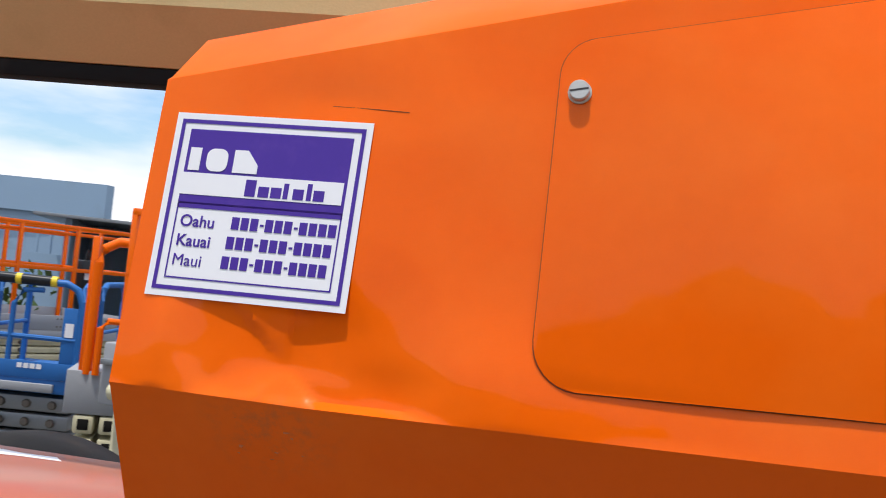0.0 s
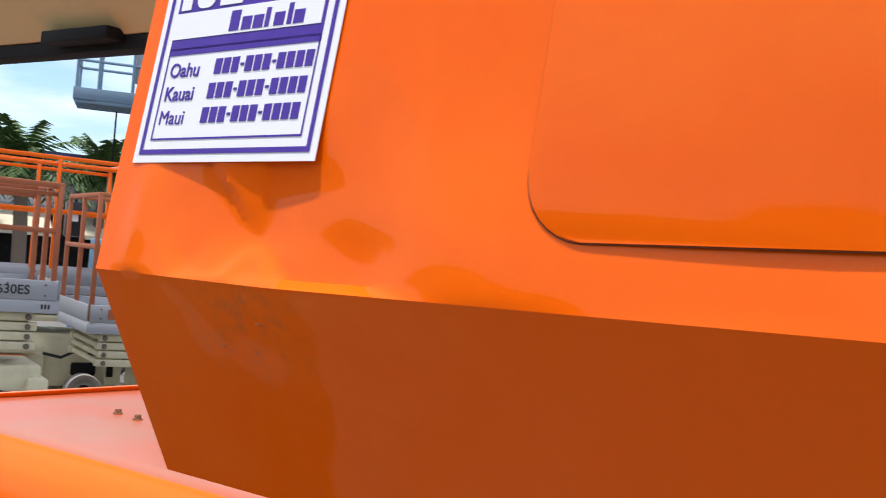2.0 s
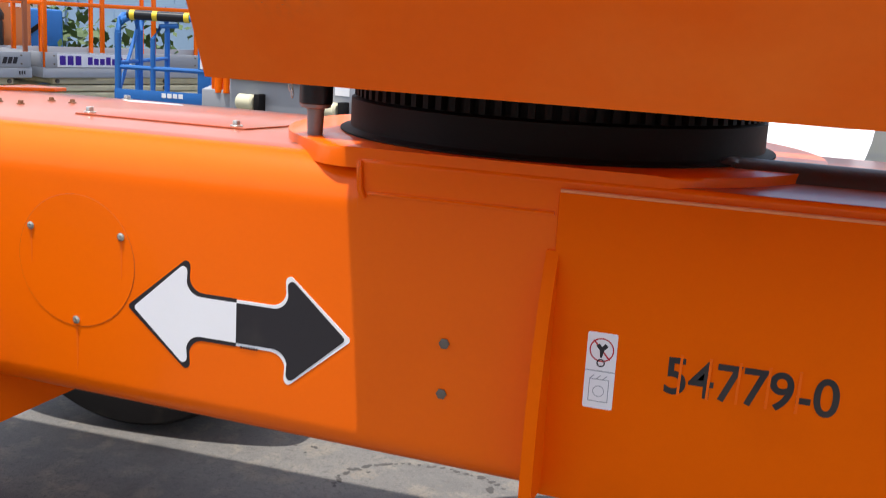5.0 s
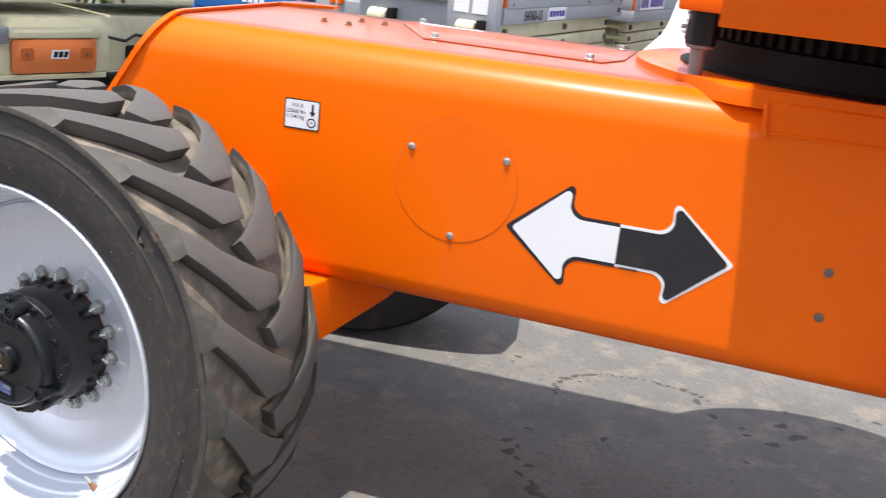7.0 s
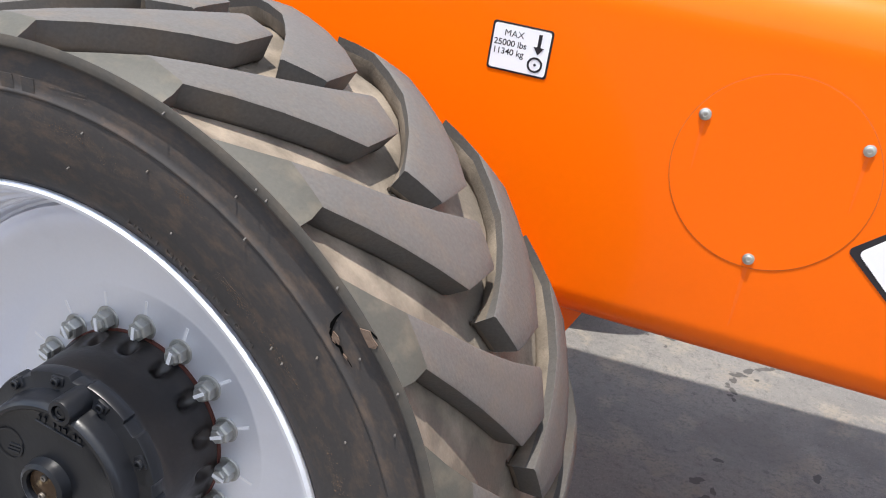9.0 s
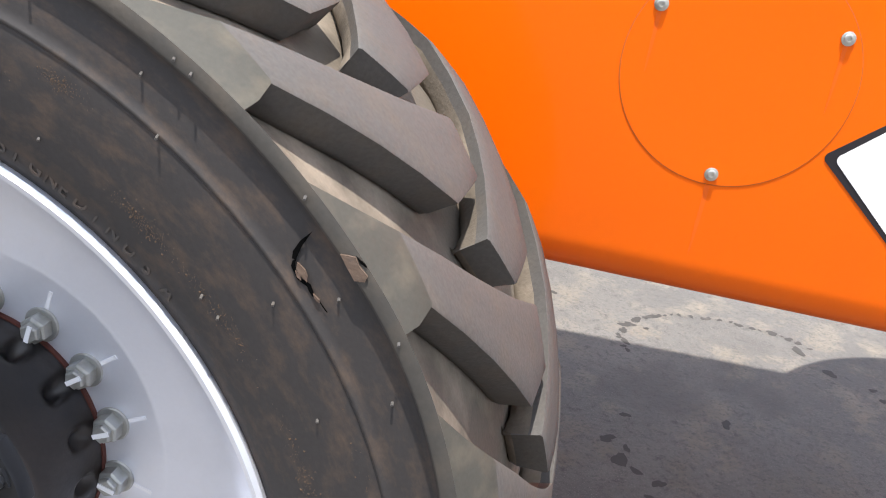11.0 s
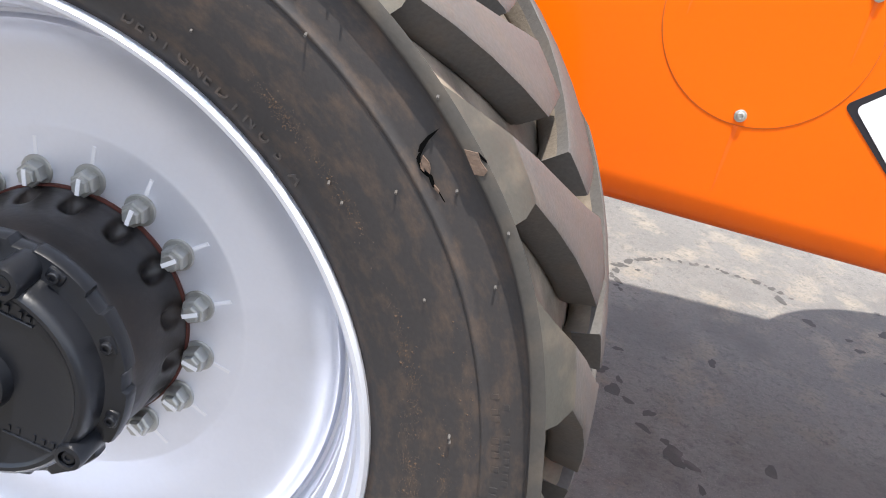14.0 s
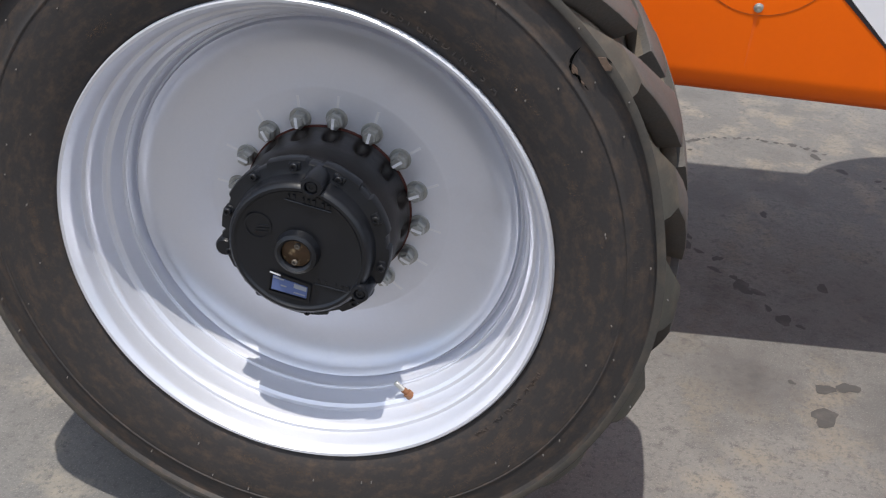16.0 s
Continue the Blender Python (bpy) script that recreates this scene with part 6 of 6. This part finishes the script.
def blue_basket():
    x, y = along(52.9, 16.0)
    t = thing("platform_basket", pose(x, y, GZ, 0, 0, 52), "grey blue work platform raised on a boom arm", "boom lift", "blue boom lifts")
    part("floor", bm_box(-0.46, 0.65, -0.4, 0.4, 3.44, 3.465, 0.004), M["basket"], t, "platform tray")
    for k in range(6):
        part("floor_rib", bm_box(-0.45, 0.64, -0.385 + 0.145 * k, -0.34 + 0.145 * k, 3.39, 3.44, 0.004), M["basket"], t)
    for x0, x1, y0, y1 in ((-0.46, 0.65, -0.41, -0.395), (-0.46, 0.65, 0.395, 0.41), (-0.475, -0.46, -0.41, 0.41), (0.65, 0.665, -0.41, 0.41)):
        part("toe_board", bm_box(x0, x1, y0, y1, 3.44, 3.60, 0.003), M["basket"], t)
    for xx in (-0.44, -0.15, 0.3, 0.62):
        for yy in (-0.38, 0.38):
            part("post", bm_tube([(xx, yy, 3.46), (xx, yy, 4.35)], 0.020, 8), M["basket"], t)
    for zz in (3.98, 4.35):
        loop = [(-0.44, -0.38, zz), (0.62, -0.38, zz), (0.62, 0.38, zz), (-0.44, 0.38, zz), (-0.44, -0.38, zz)]
        part("rail", bm_tube(loop, 0.020, 8), M["basket"], t)
    part("control_box", bm_box(0.32, 0.58, -0.36, -0.2, 3.75, 4.25, 0.03), M["pale_grey"], t)
    tip = t.matrix_world.inverted() @ Vector((*along(47.9, 13.0), GZ + 4.8))
    part("jib", slab((0.6, 0.1, 3.40), tip, 0.20, 0.26), M["basket"], t, "jib arm reaching over to the mast", smooth=False)
    part("jib_rod", slab((0.75, 0.1, 3.15), tip - Vector((0, 0, 0.35)), 0.08, 0.08), M["basket"], t, smooth=False)
    part("jib_joint", bm_lathe([(0, -0.12), (0.13, -0.12), (0.13, 0.12), (0, 0.12)], 20, axis="y", centre=(0.62, 0.1, 3.32)), M["dark"], t)
    part("signal_pole", bm_tube([(0.1, 0.3, 3.42), (0.1, 0.32, 2.2)], 0.014, 6), M["dark"], t)


blue_basket()


def orange_cabinet():
    x, y = along(42.4, 10.6)
    t = thing("engine_cabinet", pose(x, y, GZ, 0, 0, 45), "faded orange machine cabinet with black pump", "machine cabinet")
    part("cabinet", bm_box(-0.03, 0.42, 0, 0.7, 0.25, 1.94, 0.03), M["cabinet"], t, "faded orange sheet cabinet")
    part("stand", bm_box(-0.01, 0.4, 0.05, 0.65, 0.0, 0.26, 0.01), M["dark"], t)
    for zz in (1.62, 1.42):
        part("paper_label", bm_box(0.22, 0.33, -0.006, -0.001, zz, zz + 0.13), M["white"], t, smooth=False)
    part("pump", bm_box(-0.06, 0.16, -0.18, -0.01, 0.85, 1.32, 0.05), M["black"], t, "black pump unit")
    part("pump_dome", bm_lathe([(0, 0.14), (0.08, 0.12), (0.12, 0.05), (0.12, 0)], 16, axis="z", centre=(0.05, -0.1, 1.30)), M["black"], t)
    part("canopy", slab((-0.50, -0.1, 1.55), (-0.05, -0.1, 1.82), 0.3, 0.10), M["dark"], t, smooth=False)
    part("canopy_arm", bm_tube([(-0.45, -0.1, 1.5), (-0.30, -0.1, 1.2), (-0.20, -0.1, 0.6), (-0.01, 0.02, 0.55)], 0.03, 8), M["steel"], t)


orange_cabinet()


# ---------------------------------------------------------------- yard: pickup
def pickup():
    t = thing("white_pickup", pose(1.71, 2.87, GZ - 0.09, 0, 0, 83), "plain white pickup truck parked nose out", "pickup truck")
    side_line = [(0.0, 0.42), (0.0, 0.86), (0.12, 0.97), (1.25, 1.10), (1.42, 1.16), (2.05, 1.70), (2.25, 1.76), (3.3, 1.76), (3.5, 1.70), (3.75, 1.12), (5.4, 1.12), (5.4, 0.42)]
    body = part("body", bm_prism(side_line, 1.8, lambda u, v, w: (u, w, v), 0.03), M["car_white"], t, "glossy white body")
    part("windscreen", bm_prism([(1.455, 1.215), (2.005, 1.686), (2.03, 1.67), (1.48, 1.20)], 1.56, lambda u, v, w: (u - 0.010, 0.12 + w, v + 0.006)), M["glass"], t, "green tinted windscreen", smooth=False)
    part("side_window", bm_prism([(1.62, 1.17), (2.12, 1.62), (2.70, 1.66), (2.70, 1.17)], 0.01, lambda u, v, w: (u, -0.006 - w, v)), M["glass"], t, smooth=False)
    part("side_window", bm_prism([(2.78, 1.17), (2.78, 1.66), (3.40, 1.64), (3.58, 1.17)], 0.01, lambda u, v, w: (u, -0.006 - w, v)), M["glass"], t, smooth=False)
    part("mirror", bm_box(1.70, 1.86, -0.22, -0.02, 1.16, 1.36, 0.03), M["black"], t, "black door mirror")
    part("wiper", bm_tube([(1.40, 0.10, 1.185), (1.42, 0.9, 1.20), (1.40, 1.72, 1.185)], 0.016, 6), M["black"], t)
    part("headlight", bm_box(-0.01, 0.10, 0.05, 0.40, 0.70, 0.86, 0.02), M["glass"], t)
    part("bumper", bm_box(-0.10, 0.10, 0.0, 1.8, 0.36, 0.60, 0.03), M["pale_grey"], t)
    for wx in (0.85, 4.4):
        for wy in (0.05, 1.75):
            part("wheel", bm_lathe([(0, 0.08), (0.2, 0.08), (0.24, 0.11), (0.33, 0.12), (0.36, 0.08), (0.36, -0.12), (0, -0.12)], 28, centre=(wx, wy, 0.36)), M["rubber"], t)


pickup()


# ---------------------------------------------------------------- surroundings
def plane_box(name, a, b, z0, z1, thick, mat, parent, label="", bevel=0.0):
    """A wall from a to b in plan."""
    a, b = Vector((*a, 0)), Vector((*b, 0))
    d = b - a
    bm = bm_box(0, d.length, 0, thick, z0, z1, bevel)
    bm.transform(Matrix.Translation(a) @ Matrix.Rotation(math.atan2(d.y, d.x), 4, "Z"))
    return part(name, bm, mat, parent, label, smooth=False)


def white_building():
    t = thing("white_building", pose(0, 0, GZ), "low white building with navy roof edge and awnings", "building", kind="structure")
    a, b = along(64, 30.0), along(38.6, 33.0)
    va, vb = Vector(a), Vector(b)
    d = (vb - va).normalized()

    def at(s, out=0.0):
        p = va + d * s - Vector((-d.y, d.x)) * out
        return (p.x, p.y)

    long = (vb - va).length
    plane_box("wall", at(0), at(long), 0, 3.30, 0.3, M["wall"], t, "white painted wall")
    plane_box("roof_edge", at(-0.3, 0.35), at(long + 0.3, 0.35), 3.27, 3.60, 0.4, M["trim"], t, "navy roof edge")
    plane_box("roof", at(-0.3, 0.3), at(long + 0.3, 0.3), 3.56, 3.68, 6.0, M["trim"], t)
    for s in (2.5, 6.4, 7.7, 10.3, 13.5):
        plane_box("louvre", at(s, 0.02), at(s + 0.34, 0.02), 2.62, 3.10, 0.05, M["dark"], t)
    for s, w in ((4.0, 3.4), (8.4, 2.2)):
        plane_box("window", at(s + 2.9, 0.02), at(s + 3.4, 0.02), 2.0, 3.0, 0.05, M["dark"], t)
    plane_box("gutter", at(0, 0.12), at(long, 0.12), 2.16, 2.26, 0.1, M["pale_grey"], t)
    plane_box("opening", at(0.4, 0.03), at(long - 1.0, 0.03), 0.2, 2.1, 0.06, M["dark"], t, "dark open bays")
    for s, w in ((0.8, 3.6), (5.2, 3.0), (8.8, 2.4), (11.8, 2.2)):
        bm = bm_prism([(0, 1.95), (0, 2.1), (-1.1, 1.55), (-1.1, 1.45)], w, lambda u, v, q: (q, u, v))
        p0 = at(s)
        bm.transform(Matrix.Translation((*p0, 0)) @ Matrix.Rotation(math.atan2(d.y, d.x), 4, "Z"))
        part("awning", bm, M["awning"], t, "cream canvas awning", smooth=False)


white_building()

# plain unseen wall added on the yard's near side, for dark reflections in the hood
reflect_wall = thing("reflection_wall", pose(0, 0, GZ), "plain dull grey wall added out of view to darken hood reflections", "wall", kind="structure")
plane_box("wall_face", (-24, -13.0), (24, -13.0), 0, 4.0, 0.3, M["block"], reflect_wall)
plane_box("coping", (-24, -12.95), (24, -12.95), 4.0, 4.1, 0.4, M["block"], reflect_wall)


def sheet_building():
    t = thing("sheet_building", pose(0, 0, GZ), "grey blue ribbed sheet metal shed", "shed", kind="structure")
    a, b = along(38.2, 22.0), along(29.6, 20.0)
    plane_box("wall", a, b, 0, 2.60, 0.2, M["metal_wall"], t, "ribbed grey blue sheet")
    plane_box("roof_band", along(38.6, 21.9), along(29.4, 19.9), 2.25, 2.85, 0.3, M["metal_wall"], t)
    for k in range(14):
        az = 37.9 - 0.6 * k
        plane_box("rib", along(az, 21.82 - 0.14 * k), along(az - 0.12, 21.8 - 0.14 * k), 0.1, 1.95, 0.06, M["metal_wall"], t)
    # open fronted container
    c = thing("open_container", pose(*along(31.6, 13.5), GZ, 0, 0, 25), "grey open fronted storage container", "container", kind="structure")
    part("side", bm_box(0, 0.08, 0, 3.0, 0, 2.02, 0.01), M["metal_wall"], c)
    part("back", bm_box(0, 3.4, 2.92, 3.0, 0, 2.02, 0.01), M["metal_wall"], c)
    part("roof", bm_box(-0.35, 3.5, -0.2, 3.1, 2.02, 2.06, 0.004), M["grey_steel"], c)
    part("end", bm_box(3.32, 3.4, 0, 3.0, 0, 2.02, 0.01), M["metal_wall"], c)
    part("floor", bm_box(0, 3.4, 0, 3.0, 0.0, 0.12, 0.01), M["dark"], c)
    for k in range(5):
        part("rib", bm_box(-0.03, 0.0, 0.3 + 0.5 * k, 0.5 + 0.5 * k, 0.05, 2.0, 0.008), M["metal_wall"], c)
    wall = thing("concrete_fence", pose(0, 0, GZ), "pale sheet fence beside the shed", "fence", kind="structure")
    plane_box("fence_panel", along(34.5, 16.5), along(30.8, 15.5), 0, 1.55, 0.08, M["metal_wall"], wall)


sheet_building()


def utility_pole(az, dist, top):
    t = thing("utility_pole", pose(*along(az, dist), GZ), "dark wooden utility pole with two crossarms", "utility pole")
    part("pole", bm_lathe([(0.16, 0), (0.09, top), (0, top)], 10, axis="z"), M["wood"], t)
    part("pole_stub", bm_lathe([(0.15, 0), (0.10, top - 1.3), (0, top - 1.3)], 10, axis="z", centre=(0.65, 0.4, 0)), M["wood"], t)
    turn = Matrix.Rotation(radians(az + 6), 4, "Z")
    for zz, w in ((top - 0.25, 0.85), (top - 1.05, 0.78)):
        bm = bm_box(-w, w, -0.06, 0.06, zz - 0.06, zz + 0.06)
        bm.transform(turn)
        part("crossarm", bm, M["wood"], t)
        for k in range(6):
            x = -w + 0.1 + (2 * w - 0.2) * k / 5
            bm = bm_lathe([(0, zz + 0.05), (0.03, zz + 0.05), (0.05, zz + 0.14), (0.03, zz + 0.22), (0, zz + 0.23)], 8, axis="z", centre=(x, 0, 0))
            bm.transform(turn)
            part("insulator", bm, M["wood"], t)
    return t


utility_pole(43.75, 46.0, 5.9)


def palm(az, dist, high, seed, size=1.0):
    rng = random.Random(seed)
    t = thing("palm_tree", pose(*along(az, dist), GZ), "green fan palm with ragged crown", "palm tree", "palms behind the yard")
    lean = rng.uniform(-0.3, 0.3)
    part("trunk", bm_tube([(lean * s * s, 0, high * s) for s in [k / 8 for k in range(9)]], 0.16, 9), M["bark"], t)
    bm = bmesh.new()
    for f in range(56):
        a, tilt = rng.uniform(0, 2 * math.pi), rng.uniform(-0.5, 1.2)
        long = size * rng.uniform(1.1, 1.7)
        stem = [Vector((lean, 0, high)) + Vector((math.cos(a) * math.cos(tilt) * s, math.sin(a) * math.cos(tilt) * s, math.sin(tilt) * s - 0.35 * s * s)) * long for s in (0, 0.25, 0.5, 0.75, 1.0)]
        for i in range(4):
            p, q = stem[i], stem[i + 1]
            d = (q - p).normalized()
            s = d.cross(Vector((0, 0, 1))).normalized()
            for k in range(3):
                o = p.lerp(q, k / 3)
                for sg in (-1, 1):
                    tip = o + (s * sg * 0.8 + d * 0.7 + Vector((0, 0, -0.35 - 0.3 * rng.random()))) * 0.42 * size * (1.15 - 0.2 * i)
                    bm.faces.new([bm.verts.new(v) for v in (o, o + d * 0.09 * size, tip)])
    part("crown", bm, M["leaf"], t, smooth=False)


for az, dist, high, seed, size in ((56.8, 26, 3.15, 1, 1.15), (53.3, 30, 3.2, 2, 1.15), (51.2, 33, 3.1, 3, 1.1), (54.9, 33, 2.9, 6, 1.2), (52.2, 36, 2.9, 7, 1.2), (59.5, 28, 3.4, 4, 1.0), (62.5, 27, 3.0, 5, 1.0)):
    palm(az, dist, high, seed, size)


def shrub(x, y, r, high, seed, mat="leaf"):
    """A loose clump of small leaves."""
    rng = random.Random(seed)
    bm = bmesh.new()
    for k in range(420):
        a, e = rng.uniform(0, 2 * math.pi), math.acos(rng.uniform(-0.2, 1))
        rr = rng.uniform(0.65, 1.05)
        c = Vector((r * rr * math.sin(e) * math.cos(a), r * rr * math.sin(e) * math.sin(a), high * rr * math.cos(e)))
        u = Vector((rng.gauss(0, 1), rng.gauss(0, 1), rng.gauss(0, 1))).normalized()
        v = u.orthogonal().normalized()
        s = 0.05 + 0.05 * rng.random()
        bm.faces.new([bm.verts.new(c + p) for p in (u * s, v * s * 0.5, -u * s, -v * s * 0.5)])
    t = thing("shrub", pose(x, y, GZ), "loose green shrub behind parked machines", "shrub", "yard shrubs")
    part("leaves", bm, M[mat], t, smooth=False)
    part("stem", bm_tube([(0, 0, 0), (0.03, 0.02, high * 0.6)], 0.04, 6), M["bark"], t)


for k, (az, dist) in enumerate(((44.8, 12.6), (40.6, 13.2), (37.5, 13.0), (34.0, 12.0), (48.5, 15.0), (39.0, 15.0))):
    shrub(*along(az, dist), 0.9, 1.45, 20 + k)


def rock_bank():
    """A dry bank of rubble and weeds along the back of the yard."""
    rng = random.Random(7)
    bm = bmesh.new()
    for k in range(520):
        s = rng.random()
        x, y = -3.6 + 8.4 * s + rng.uniform(-0.2, 0.2), 10.8 + rng.uniform(-0.2, 0.9) + 0.3 * s
        z = rng.uniform(0.0, 2.3)
        r = rng.uniform(0.10, 0.26)
        q = Matrix.Translation((x, y + 0.25 * z, z)) @ Euler((rng.uniform(0, 6), rng.uniform(0, 6), 0)).to_matrix().to_4x4() @ Matrix.Diagonal((r, r * rng.uniform(0.6, 1), r * rng.uniform(0.5, 0.9), 1))
        res = bmesh.ops.create_icosphere(bm, subdivisions=1, radius=1.0)
        for v in res["verts"]:
            v.co = q @ (v.co * (1 + 0.25 * noise.noise(v.co * 1.7 + Vector((k, 0, 0)))))
    tagged(part("rubble_bank", bm, M["rubble"], smooth=False), "bank of grey brown rubble with dry weeds", "rubble", kind="stuff")
    bm = bm_box(-4.2, 5.2, 11.3, 12.6, 0, 2.3, 0.2)
    tagged(part("earth_bank", bm, M["earth"]), "earth bank behind the rubble", "bank", kind="structure")


rock_bank()
for k, (x, y) in enumerate(((-2.6, 10.4), (-1.0, 10.5), (0.9, 10.4), (2.4, 10.6), (3.8, 10.4))):
    shrub(x, y, 0.7, 1.9, 40 + k, "weed")
